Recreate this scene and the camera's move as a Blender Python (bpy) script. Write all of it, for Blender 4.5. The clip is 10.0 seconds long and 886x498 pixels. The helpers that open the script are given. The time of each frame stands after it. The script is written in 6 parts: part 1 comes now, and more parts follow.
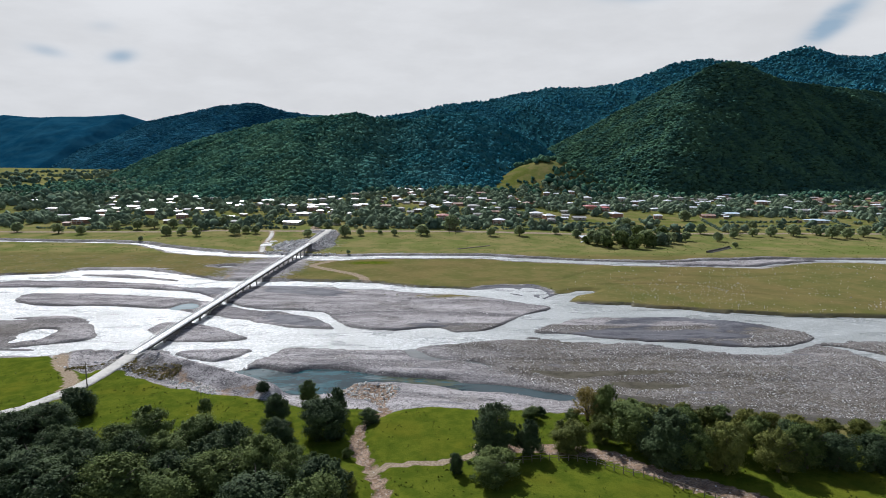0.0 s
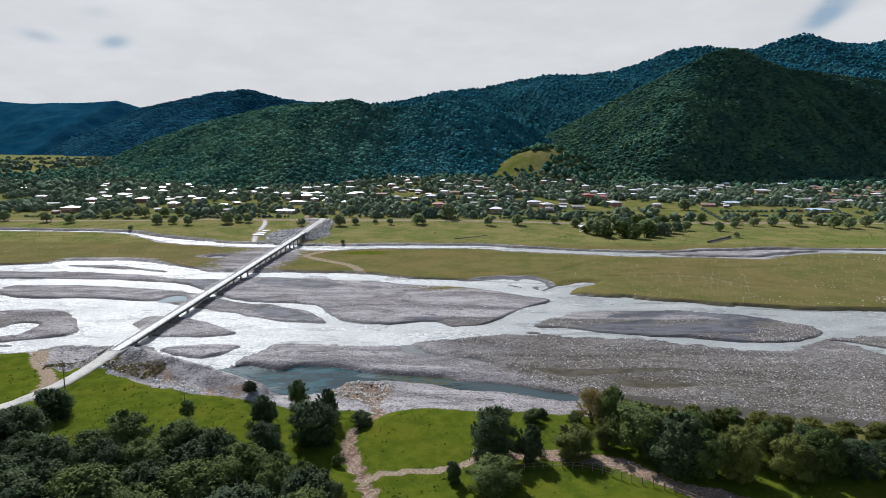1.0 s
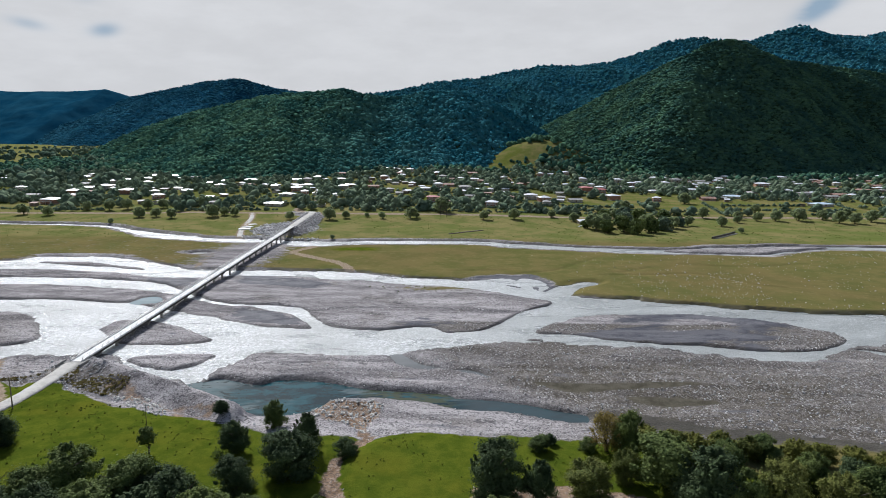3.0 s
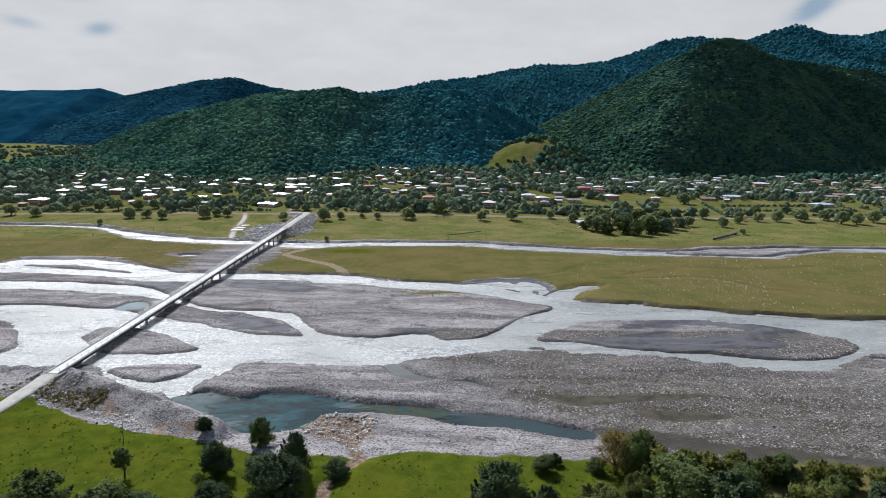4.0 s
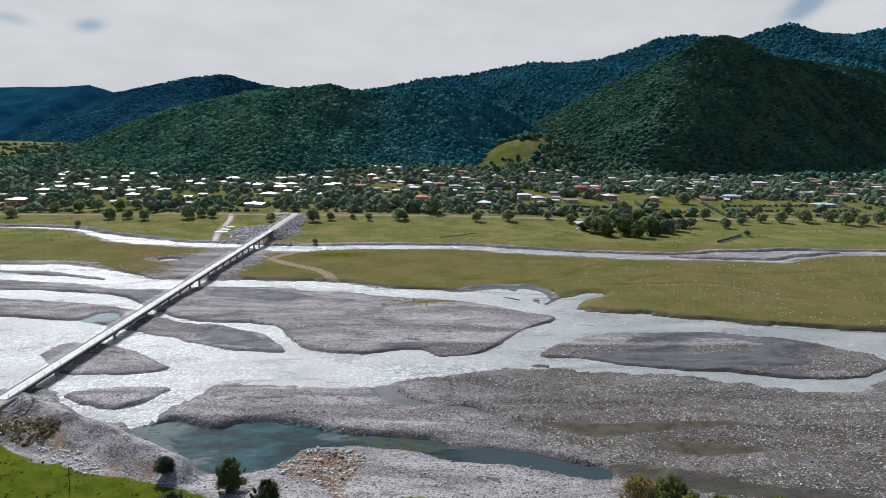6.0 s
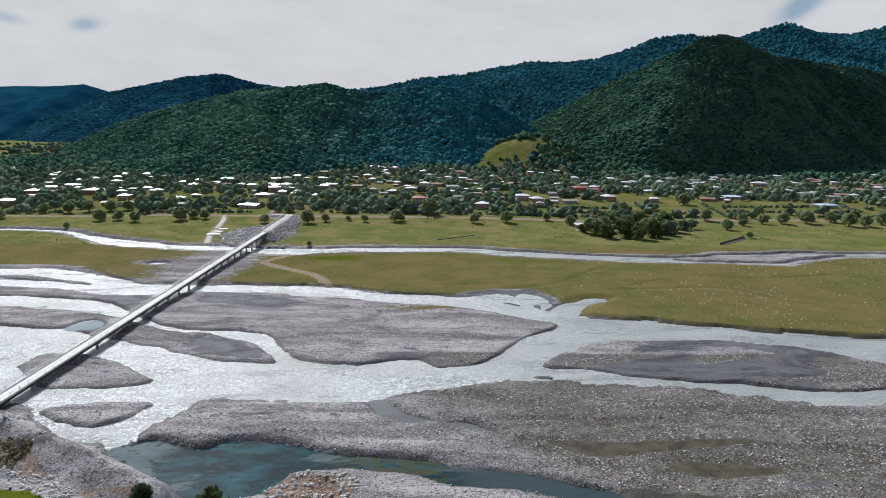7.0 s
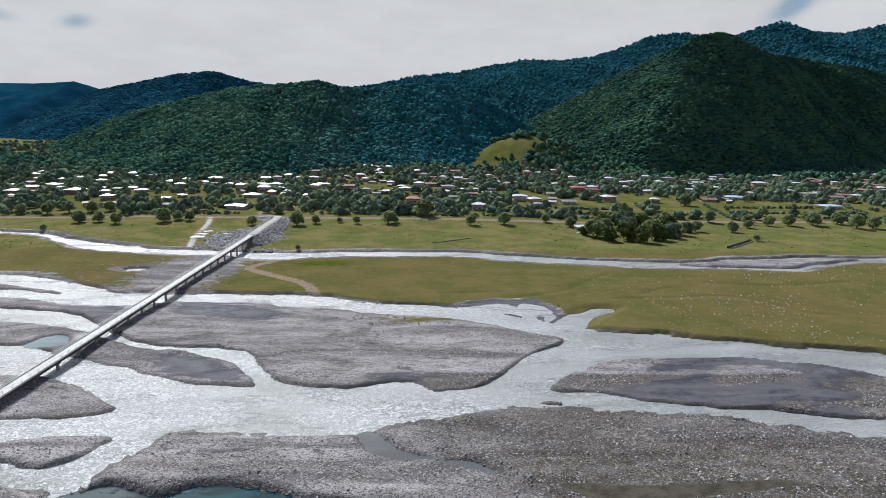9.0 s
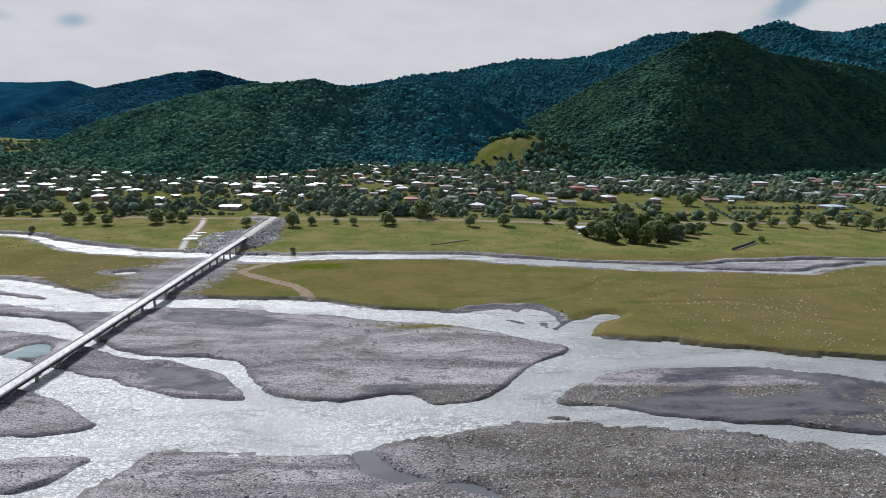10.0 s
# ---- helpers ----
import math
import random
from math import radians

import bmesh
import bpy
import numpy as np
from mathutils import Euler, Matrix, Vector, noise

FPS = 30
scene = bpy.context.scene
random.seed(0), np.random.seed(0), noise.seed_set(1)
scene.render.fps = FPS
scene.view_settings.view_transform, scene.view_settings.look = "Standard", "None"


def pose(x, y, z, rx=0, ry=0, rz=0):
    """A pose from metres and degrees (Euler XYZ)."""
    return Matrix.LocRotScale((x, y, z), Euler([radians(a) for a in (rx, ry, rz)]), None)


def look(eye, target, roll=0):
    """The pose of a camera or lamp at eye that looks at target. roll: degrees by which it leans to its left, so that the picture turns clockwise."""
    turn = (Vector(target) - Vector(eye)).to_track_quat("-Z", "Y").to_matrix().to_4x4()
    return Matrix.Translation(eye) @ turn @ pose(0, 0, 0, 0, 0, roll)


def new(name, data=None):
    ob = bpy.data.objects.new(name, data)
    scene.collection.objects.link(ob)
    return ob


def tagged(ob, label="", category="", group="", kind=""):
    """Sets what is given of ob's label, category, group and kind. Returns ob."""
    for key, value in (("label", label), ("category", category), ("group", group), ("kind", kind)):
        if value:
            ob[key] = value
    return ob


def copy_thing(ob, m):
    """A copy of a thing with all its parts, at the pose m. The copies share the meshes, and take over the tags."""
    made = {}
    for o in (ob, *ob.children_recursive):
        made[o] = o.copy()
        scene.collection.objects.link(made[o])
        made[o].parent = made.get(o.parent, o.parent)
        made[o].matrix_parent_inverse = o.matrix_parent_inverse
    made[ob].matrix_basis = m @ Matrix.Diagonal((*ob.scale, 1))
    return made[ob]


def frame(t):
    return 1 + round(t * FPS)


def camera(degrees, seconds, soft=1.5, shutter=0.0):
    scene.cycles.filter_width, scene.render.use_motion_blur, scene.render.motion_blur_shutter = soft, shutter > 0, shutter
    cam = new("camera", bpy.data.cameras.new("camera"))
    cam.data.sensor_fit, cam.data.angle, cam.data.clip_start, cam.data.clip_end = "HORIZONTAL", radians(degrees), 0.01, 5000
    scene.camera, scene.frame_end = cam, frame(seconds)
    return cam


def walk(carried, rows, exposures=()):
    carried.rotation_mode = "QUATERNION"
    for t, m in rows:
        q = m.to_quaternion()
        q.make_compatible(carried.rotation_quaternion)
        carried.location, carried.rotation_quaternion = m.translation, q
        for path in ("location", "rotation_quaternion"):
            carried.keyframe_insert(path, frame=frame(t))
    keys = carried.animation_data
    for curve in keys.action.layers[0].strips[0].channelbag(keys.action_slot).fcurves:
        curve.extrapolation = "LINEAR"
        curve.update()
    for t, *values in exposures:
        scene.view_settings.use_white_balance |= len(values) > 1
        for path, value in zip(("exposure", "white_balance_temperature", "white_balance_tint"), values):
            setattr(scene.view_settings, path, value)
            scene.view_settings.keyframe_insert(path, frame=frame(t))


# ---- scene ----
cam = camera(71.7, 10.0, 0.9)
PATH = [
    (0, (1.788, -6.761, 55.423), (1.752, -4.781, 55.142), 0.2),
    (0.5, (1.718, -2.968, 55.42), (1.688, -0.991, 55.12), 0.2),
    (1, (1.604, 0.866, 55.445), (1.58, 2.84, 55.125), 0.3),
    (1.5, (1.485, 4.693, 55.435), (1.466, 6.665, 55.098), 0.4),
    (2, (1.295, 8.548, 55.424), (1.281, 10.518, 55.079), 0.4),
    (2.5, (1.093, 12.416, 55.454), (1.085, 14.386, 55.107), 0.5),
    (4, (0.699, 23.659, 55.534), (0.709, 25.628, 55.184), 0.6),
    (4.5, (0.549, 27.372, 55.571), (0.566, 29.341, 55.22), 0.6),
    (5, (0.428, 31.074, 55.569), (0.451, 33.043, 55.217), 0.6),
    (5.5, (0.302, 34.71, 55.529), (0.33, 36.679, 55.176), 0.7),
    (5.7, (0.243, 36.191, 55.535), (0.273, 38.159, 55.18), 0.7),
    (7, (-0.118, 45.863, 55.774), (-0.074, 47.83, 55.417), 0.7),
    (7.5, (-0.255, 49.612, 55.805), (-0.206, 51.579, 55.447), 0.8),
    (8, (-0.364, 53.382, 55.838), (-0.309, 55.348, 55.478), 0.8),
    (8.5, (-0.485, 57.143, 55.861), (-0.425, 59.109, 55.499), 0.8),
    (9, (-0.609, 60.916, 55.902), (-0.545, 62.882, 55.54), 0.8),
    (9.5, (-0.776, 64.633, 55.94), (-0.708, 66.599, 55.577), 0.8),
    (10, (-0.957, 68.258, 55.947), (-0.885, 70.223, 55.583), 0.8),
]
walk(cam, [(t, look(eye, aim, roll)) for t, eye, aim, roll in PATH], exposures=[(0.0, 0.12, 6000, 10), (2.0, 0.05, 6000, 10), (4.5, 0.0, 6000, 10), (10.0, -0.05, 6000, 10)])

# ---- sky and sun ----
SUN_AZ = radians(-25)          # from +y towards +x
SUN_EL = radians(40)
sun_dir = Vector((math.sin(SUN_AZ) * math.cos(SUN_EL), math.cos(SUN_AZ) * math.cos(SUN_EL), math.sin(SUN_EL)))
sun = new("sun", bpy.data.lights.new("sun", "SUN"))
sun.data.energy, sun.data.angle, sun.data.color = 5.0, radians(0.55), (1.0, 0.97, 0.92)
sun.matrix_world = look(sun_dir * 300, (0, 0, 0))


def node(nt, kind, **inputs):
    """A shader node; inputs by socket name (spaces as _), a socket links, a value sets."""
    n = nt.nodes.new("ShaderNode" + kind)
    for key, value in inputs.items():
        sock = n.inputs[int(key[1:])] if key[0] == "i" and key[1:].isdigit() else n.inputs[key.replace("_", " ")]
        if isinstance(value, bpy.types.NodeSocket):
            nt.links.new(value, sock)
        else:
            sock.default_value = value
    return n


def math_node(nt, op, a, b=0.0, c=0.0):
    n = nt.nodes.new("ShaderNodeMath")
    n.operation = op
    for k, value in enumerate((a, b, c)):
        if isinstance(value, bpy.types.NodeSocket):
            nt.links.new(value, n.inputs[k])
        else:
            n.inputs[k].default_value = value
    return n.outputs[0]


def ramp(nt, value, lo, hi, a=0.0, b=1.0):
    """Smooth step of value from lo..hi to a..b."""
    n = nt.nodes.new("ShaderNodeMapRange")
    n.interpolation_type = "SMOOTHSTEP"
    nt.links.new(value, n.inputs["Value"])
    for key, v in (("From Min", lo), ("From Max", hi), ("To Min", a), ("To Max", b)):
        n.inputs[key].default_value = v
    return n.outputs["Result"]


def mix(nt, fac, a, b):
    n = nt.nodes.new("ShaderNodeMix")
    n.data_type = "RGBA"
    for k, value in ((0, fac), (6, a), (7, b)):
        if isinstance(value, bpy.types.NodeSocket):
            nt.links.new(value, n.inputs[k])
        else:
            n.inputs[k].default_value = (*value, 1) if isinstance(value, tuple) and len(value) == 3 else value
    return n.outputs[2]


def make_world():
    w = bpy.data.worlds.new("sky")
    scene.world = w
    w.use_nodes = True
    nt = w.node_tree
    nt.nodes.clear()
    sky = node(nt, "TexSky")
    sky.sky_type, sky.sun_disc = "NISHITA", False
    sky.sun_elevation, sky.sun_rotation = SUN_EL, SUN_AZ
    sky.air_density, sky.dust_density = 1.2, 2.0
    way = node(nt, "TexCoord").outputs["Generated"]
    stretch = node(nt, "Mapping", Vector=way, Scale=(1.0, 1.0, 3.2))
    n1 = node(nt, "TexNoise", Vector=stretch.outputs[0], Scale=2.3, Detail=7.0, Roughness=0.55, Distortion=0.5)
    n2 = node(nt, "TexNoise", Vector=stretch.outputs[0], Scale=6.0, Detail=5.0, Roughness=0.6)
    up = node(nt, "SeparateXYZ", Vector=way).outputs["Z"]
    low = ramp(nt, up, 0.16, 0.5, 0.42, -0.3)
    tone = ramp(nt, n2.outputs["Fac"], 0.3, 0.7, 0.93, 1.03)

    flat = node(nt, "SeparateXYZ", Vector=way)
    az = math_node(nt, "ARCTAN2", flat.outputs["X"], flat.outputs["Y"])
    el = math_node(nt, "ARCSINE", flat.outputs["Z"])

    def wisp(at_az, at_el, tilt, long, thick, deep):
        """A thin place in the cloud: degrees of its middle, its tilt and its half sizes."""
        dx = math_node(nt, "SUBTRACT", az, radians(at_az))
        dy = math_node(nt, "SUBTRACT", el, radians(at_el))
        c, s = math.cos(radians(tilt)), math.sin(radians(tilt))
        u = math_node(nt, "ADD", math_node(nt, "MULTIPLY", dx, c / radians(long)), math_node(nt, "MULTIPLY", dy, s / radians(long)))
        v = math_node(nt, "ADD", math_node(nt, "MULTIPLY", dx, -s / radians(thick)), math_node(nt, "MULTIPLY", dy, c / radians(thick)))
        r = math_node(nt, "ADD", math_node(nt, "MULTIPLY", u, u), math_node(nt, "MULTIPLY", v, v))
        return math_node(nt, "MULTIPLY", math_node(nt, "EXPONENT", math_node(nt, "MULTIPLY", r, -1.0)), deep)

    holes = wisp(30.2, 10.6, 35, 2.6, 0.95, 1.3)
    for spot in ((17.0, 14.6, 4, 4.5, 1.0, 1.3), (-33.2, 8.3, -8, 1.6, 0.5, 0.55), (-28.0, 8.3, 10, 1.3, 0.6, 0.75), (-29.2, 10.4, 5, 1.3, 0.5, 0.4)):
        holes = math_node(nt, "ADD", holes, wisp(*spot))
    holes = math_node(nt, "MULTIPLY", holes, ramp(nt, n2.outputs["Fac"], 0.32, 0.6, 0.55, 1.0))
    cover = ramp(nt, math_node(nt, "ADD", n1.outputs["Fac"], low), 0.34, 0.78)
    toward = node(nt, "VectorMath", i0=way, i1=tuple(sun_dir))
    toward.operation = "DOT_PRODUCT"
    glow = math_node(nt, "MULTIPLY", math_node(nt, "POWER", math_node(nt, "MAXIMUM", toward.outputs["Value"], 0.0), 40.0), 5.0)
    bright = math_node(nt, "MULTIPLY", math_node(nt, "ADD", glow, 0.655), tone)
    white = node(nt, "VectorMath", i0=(1.02, 0.995, 0.965))
    white.operation = "SCALE"
    nt.links.new(bright, white.inputs["Scale"])
    dim = node(nt, "VectorMath", i0=sky.outputs[0])
    dim.operation = "SCALE"
    dim.inputs["Scale"].default_value = 0.075
    col = mix(nt, cover, dim.outputs[0], white.outputs[0])
    col = mix(nt, ramp(nt, holes, 0.0, 1.0, 0.0, 0.8), col, (0.22, 0.335, 0.44))
    bg = node(nt, "Background", Color=col, Strength=1.0)
    out = node(nt, "OutputWorld")
    nt.links.new(bg.outputs[0], out.inputs["Surface"])


make_world()


# ---- materials ----
def material(name):
    m = bpy.data.materials.new(name)
    m.use_nodes = True
    return m, m.node_tree, m.node_tree.nodes["Principled BSDF"]


def place_of(nt, scale=(1, 1, 1)):
    """World metres as texture space."""
    return node(nt, "Mapping", Vector=node(nt, "NewGeometry").outputs["Position"], Scale=scale).outputs[0]


def plain(name, low, high, rough, size=1.0, fine=12.0, bump=0.02, metal=0.0, island=False, local=False):
    """A surface that wanders between two colours at two scales, with a fine relief."""
    m, nt, b = material(name)
    at = node(nt, "TexCoord").outputs["Object"] if local else place_of(nt)
    big = node(nt, "TexNoise", Vector=at, Scale=1.0 / size, Detail=4.0, Roughness=0.6)
    small = node(nt, "TexNoise", Vector=at, Scale=fine, Detail=6.0, Roughness=0.65)
    f = math_node(nt, "ADD", math_node(nt, "MULTIPLY", big.outputs["Fac"], 0.55), math_node(nt, "MULTIPLY", small.outputs["Fac"], 0.45))
    fac = ramp(nt, f, 0.36, 0.64)
    if island:
        r = node(nt, "NewGeometry").outputs["Random Per Island"]
        fac = math_node(nt, "ADD", math_node(nt, "MULTIPLY", fac, 0.4), math_node(nt, "MULTIPLY", r, 0.6))
    nt.links.new(mix(nt, fac, low, high), b.inputs["Base Color"])
    b.inputs["Roughness"].default_value, b.inputs["Metallic"].default_value = rough, metal
    bp = node(nt, "Bump", Height=small.outputs["Fac"], Strength=0.6, Distance=bump)
    nt.links.new(bp.outputs[0], b.inputs["Normal"])
    return m


def foliage(name, low, high, tip, grain=2.0, through_light=0.25, bump=0.35, sheen=0.04, haze_tint=None):
    """Leaves: a tint for each tree and each clump, with some light passing through; an optional colour pair adds
    painted blue haze towards +x.
    """
    m, nt, b = material(name)
    at = place_of(nt)
    n = node(nt, "TexNoise", Vector=at, Scale=grain, Detail=5.0, Roughness=0.7)
    r = node(nt, "NewGeometry").outputs["Random Per Island"]
    o = node(nt, "ObjectInfo").outputs["Random"]
    f = math_node(nt, "ADD", math_node(nt, "MULTIPLY", r, 0.45), math_node(nt, "MULTIPLY", o, 0.35))
    patch = node(nt, "TexNoise", Vector=at, Scale=grain * 0.055, Detail=3.0, Roughness=0.6).outputs["Fac"]
    f = math_node(nt, "ADD", f, ramp(nt, patch, 0.3, 0.7, -0.3, 0.35))
    c = mix(nt, ramp(nt, math_node(nt, "ADD", f, 0.1), 0.0, 1.0), low, high)
    c = mix(nt, ramp(nt, n.outputs["Fac"], 0.55, 0.75, 0.0, 0.6), c, tip)
    if haze_tint:
        # distance haze painted into the leaf colour, growing with x
        hazed = mix(nt, ramp(nt, math_node(nt, "ADD", f, 0.1), 0.0, 1.0), *haze_tint)
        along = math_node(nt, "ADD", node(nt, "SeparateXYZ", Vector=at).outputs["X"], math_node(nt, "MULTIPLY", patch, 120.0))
        c = mix(nt, ramp(nt, along, -160.0, 140.0), c, hazed)
    nt.links.new(c, b.inputs["Base Color"])
    b.inputs["Roughness"].default_value = 0.85
    b.inputs["Specular IOR Level"].default_value = sheen
    bp = node(nt, "Bump", Height=n.outputs["Fac"], Strength=0.8, Distance=bump)
    nt.links.new(bp.outputs[0], b.inputs["Normal"])
    if through_light:
        t = node(nt, "BsdfTranslucent", Color=c)
        s = node(nt, "MixShader", Fac=through_light)
        nt.links.new(b.outputs[0], s.inputs[1])
        nt.links.new(t.outputs[0], s.inputs[2])
        nt.links.new(s.outputs[0], nt.nodes["Material Output"].inputs["Surface"])
    return m


def ground_material():
    m, nt, b = material("river_plain")
    at = place_of(nt)

    def attr(name):
        n = nt.nodes.new("ShaderNodeAttribute")
        n.attribute_name = name
        return n.outputs["Fac"]

    n200 = node(nt, "TexNoise", Vector=at, Scale=0.012, Detail=5.0, Roughness=0.6).outputs["Fac"]
    n30 = node(nt, "TexNoise", Vector=at, Scale=0.06, Detail=6.0, Roughness=0.6).outputs["Fac"]
    n4 = node(nt, "TexNoise", Vector=at, Scale=0.35, Detail=6.0, Roughness=0.65).outputs["Fac"]
    n1 = node(nt, "TexNoise", Vector=at, Scale=2.2, Detail=6.0, Roughness=0.7).outputs["Fac"]
    flow = node(nt, "TexNoise", Vector=place_of(nt, (0.03, 0.075, 0.1)), Scale=1.0, Detail=7.0, Roughness=0.62, Distortion=1.4).outputs["Fac"]
    cells = node(nt, "TexVoronoi", Vector=at, Scale=4.2)
    cob = cells.outputs["Color"]
    cobv = node(nt, "SeparateColor", Color=cob).outputs[0]
    # gravel: pale mauve-grey, in soft bands along the flow, with finer and coarser stretches
    band = node(nt, "TexNoise", Vector=place_of(nt, (0.011, 0.045, 0.1)), Scale=1.0, Detail=4.0, Roughness=0.55, Distortion=1.8).outputs["Fac"]
    gravel = mix(nt, ramp(nt, flow, 0.34, 0.66), (0.205, 0.189, 0.188), (0.450, 0.420, 0.418))
    gravel = mix(nt, ramp(nt, band, 0.48, 0.62, 0.0, 0.75), gravel, (0.122, 0.113, 0.117))
    gravel = mix(nt, ramp(nt, n30, 0.52, 0.72, 0.0, 0.5), gravel, (0.140, 0.122, 0.098))
    gravel = mix(nt, ramp(nt, n1, 0.56, 0.72, 0.0, 0.5), gravel, (0.12, 0.112, 0.118))
    gravel = mix(nt, ramp(nt, cobv, 0.84, 0.92, 0.0, 0.6), gravel, (0.50, 0.485, 0.485))
    gravel = mix(nt, ramp(nt, cobv, 0.15, 0.30, 0.75, 0.0), gravel, (0.060, 0.056, 0.060))
    lumps = node(nt, "TexVoronoi", Vector=at, Scale=2.4, Randomness=1.0)
    lump = node(nt, "SeparateColor", Color=lumps.outputs["Color"]).outputs[1]
    stony = math_node(nt, "MULTIPLY", ramp(nt, math_node(nt, "ADD", n30, math_node(nt, "MULTIPLY", n4, 0.35)), 0.56, 0.80, 0.1, 1.0), ramp(nt, attr("earth"), 0.0, 0.6, 0.25, 1.0))
    gravel = mix(nt, math_node(nt, "MULTIPLY", attr("earth"), ramp(nt, n4, 0.3, 0.7, 0.6, 1.0)), gravel, mix(nt, ramp(nt, cobv, 0.45, 1.0), (0.066, 0.057, 0.043), (0.178, 0.159, 0.134)))
    gravel = mix(nt, math_node(nt, "MULTIPLY", ramp(nt, lump, 0.88, 0.92, 0.0, 0.5), stony), gravel, (0.54, 0.525, 0.52))
    gravel = mix(nt, math_node(nt, "MULTIPLY", ramp(nt, lump, 0.12, 0.20, 0.6, 0.0), stony), gravel, (0.06, 0.056, 0.058))
    rill = node(nt, "TexNoise", Vector=place_of(nt, (0.03, 0.10, 0.1)), Scale=1.0, Detail=3.0, Roughness=0.5, Distortion=2.6).outputs["Fac"]
    thread = ramp(nt, math_node(nt, "ABSOLUTE", math_node(nt, "SUBTRACT", rill, 0.5)), 0.0, 0.018, 1.0, 0.0)
    gravel = mix(nt, math_node(nt, "MULTIPLY", thread, ramp(nt, n30, 0.40, 0.58, 0.35, 0.9)), gravel, (0.085, 0.081, 0.086))
    shore = attr("shore")
    lines = node(nt, "TexNoise", Vector=node(nt, "CombineXYZ", X=math_node(nt, "ADD", shore, math_node(nt, "MULTIPLY", n30, 6.0)), Y=math_node(nt, "MULTIPLY", n200, 9.0)).outputs[0], Scale=0.5, Detail=4.0, Roughness=0.7).outputs["Fac"]
    gravel = mix(nt, ramp(nt, lines, 0.58, 0.70, 0.0, 0.35), gravel, (0.085, 0.080, 0.086))
    gravel = mix(nt, ramp(nt, lines, 0.42, 0.31, 0.0, 0.3), gravel, (0.33, 0.315, 0.325))
    # dry pasture on the island and the far bank
    olive = mix(nt, ramp(nt, n30, 0.35, 0.66), (0.154, 0.130, 0.050), (0.102, 0.106, 0.034))
    olive = mix(nt, ramp(nt, n200, 0.46, 0.60, 0.0, 0.3), olive, (0.150, 0.105, 0.050))
    olive = mix(nt, ramp(nt, n4, 0.5, 0.75, 0.0, 0.5), olive, (0.21, 0.17, 0.085))
    olive = mix(nt, ramp(nt, n1, 0.55, 0.75, 0.0, 0.5), olive, (0.062, 0.072, 0.022))
    # lush meadow
    green = mix(nt, ramp(nt, n4, 0.35, 0.65), (0.056, 0.080, 0.009), (0.094, 0.114, 0.013))
    green = mix(nt, ramp(nt, n1, 0.5, 0.75, 0.0, 0.6), green, (0.034, 0.056, 0.004))
    green = mix(nt, ramp(nt, n30, 0.5, 0.7, 0.0, 0.5), green, (0.115, 0.112, 0.013))
    hay = mix(nt, ramp(nt, n30, 0.38, 0.62), (0.200, 0.176, 0.072), (0.122, 0.136, 0.042))
    hay = mix(nt, ramp(nt, n4, 0.52, 0.72, 0.0, 0.5), hay, (0.085, 0.100, 0.030))
    hay = mix(nt, ramp(nt, n200, 0.5, 0.64, 0.0, 0.6), hay, (0.108, 0.140, 0.034))
    dirt = mix(nt, ramp(nt, n1, 0.35, 0.65), (0.19, 0.145, 0.10), (0.34, 0.275, 0.205))
    clay = mix(nt, ramp(nt, n4, 0.35, 0.65), (0.15, 0.098, 0.064), (0.30, 0.215, 0.155))
    clay = mix(nt, ramp(nt, lump, 0.70, 0.78, 0.0, 0.4), clay, (0.40, 0.34, 0.29))
    clay = mix(nt, ramp(nt, cobv, 0.18, 0.32, 0.7, 0.0), clay, (0.09, 0.078, 0.07))
    silt = mix(nt, ramp(nt, math_node(nt, "ADD", math_node(nt, "MULTIPLY", flow, 0.7), math_node(nt, "MULTIPLY", n4, 0.3)), 0.40, 0.60), (0.040, 0.044, 0.060), (0.128, 0.127, 0.140))
    sandy = mix(nt, ramp(nt, n4, 0.35, 0.65), (0.062, 0.056, 0.042), (0.108, 0.098, 0.076))
    worn = ramp(nt, math_node(nt, "ADD", attr("grass"), math_node(nt, "MULTIPLY", math_node(nt, "SUBTRACT", n4, 0.5), 1.1)), 0.35, 0.65)
    turf = mix(nt, ramp(nt, math_node(nt, "ADD", attr("lush"), math_node(nt, "MULTIPLY", math_node(nt, "SUBTRACT", n30, 0.5), 0.8)), 0.3, 0.7), olive, green)
    turf = mix(nt, attr("hay"), turf, hay)
    drift = math_node(nt, "ADD", math_node(nt, "MULTIPLY", math_node(nt, "SUBTRACT", flow, 0.5), 3.2), math_node(nt, "MULTIPLY", math_node(nt, "SUBTRACT", rill, 0.5), 1.5))
    col = mix(nt, ramp(nt, math_node(nt, "ADD", attr("silt"), drift), 0.42, 0.82, 0.0, 0.9), gravel, silt)
    col = mix(nt, ramp(nt, math_node(nt, "ADD", attr("sand"), math_node(nt, "MULTIPLY", math_node(nt, "SUBTRACT", n4, 0.5), 0.8)), 0.35, 0.7), col, sandy)
    col = mix(nt, worn, col, turf)
    col = mix(nt, ramp(nt, math_node(nt, "ADD", attr("clay"), math_node(nt, "MULTIPLY", math_node(nt, "SUBTRACT", n4, 0.52), 1.3)), 0.35, 0.65), col, clay)
    col = mix(nt, ramp(nt, math_node(nt, "ADD", attr("dirt"), math_node(nt, "MULTIPLY", math_node(nt, "SUBTRACT", n4, 0.5), 0.7)), 0.35, 0.65), col, dirt)
    wet_shade = attr("wet_shade")
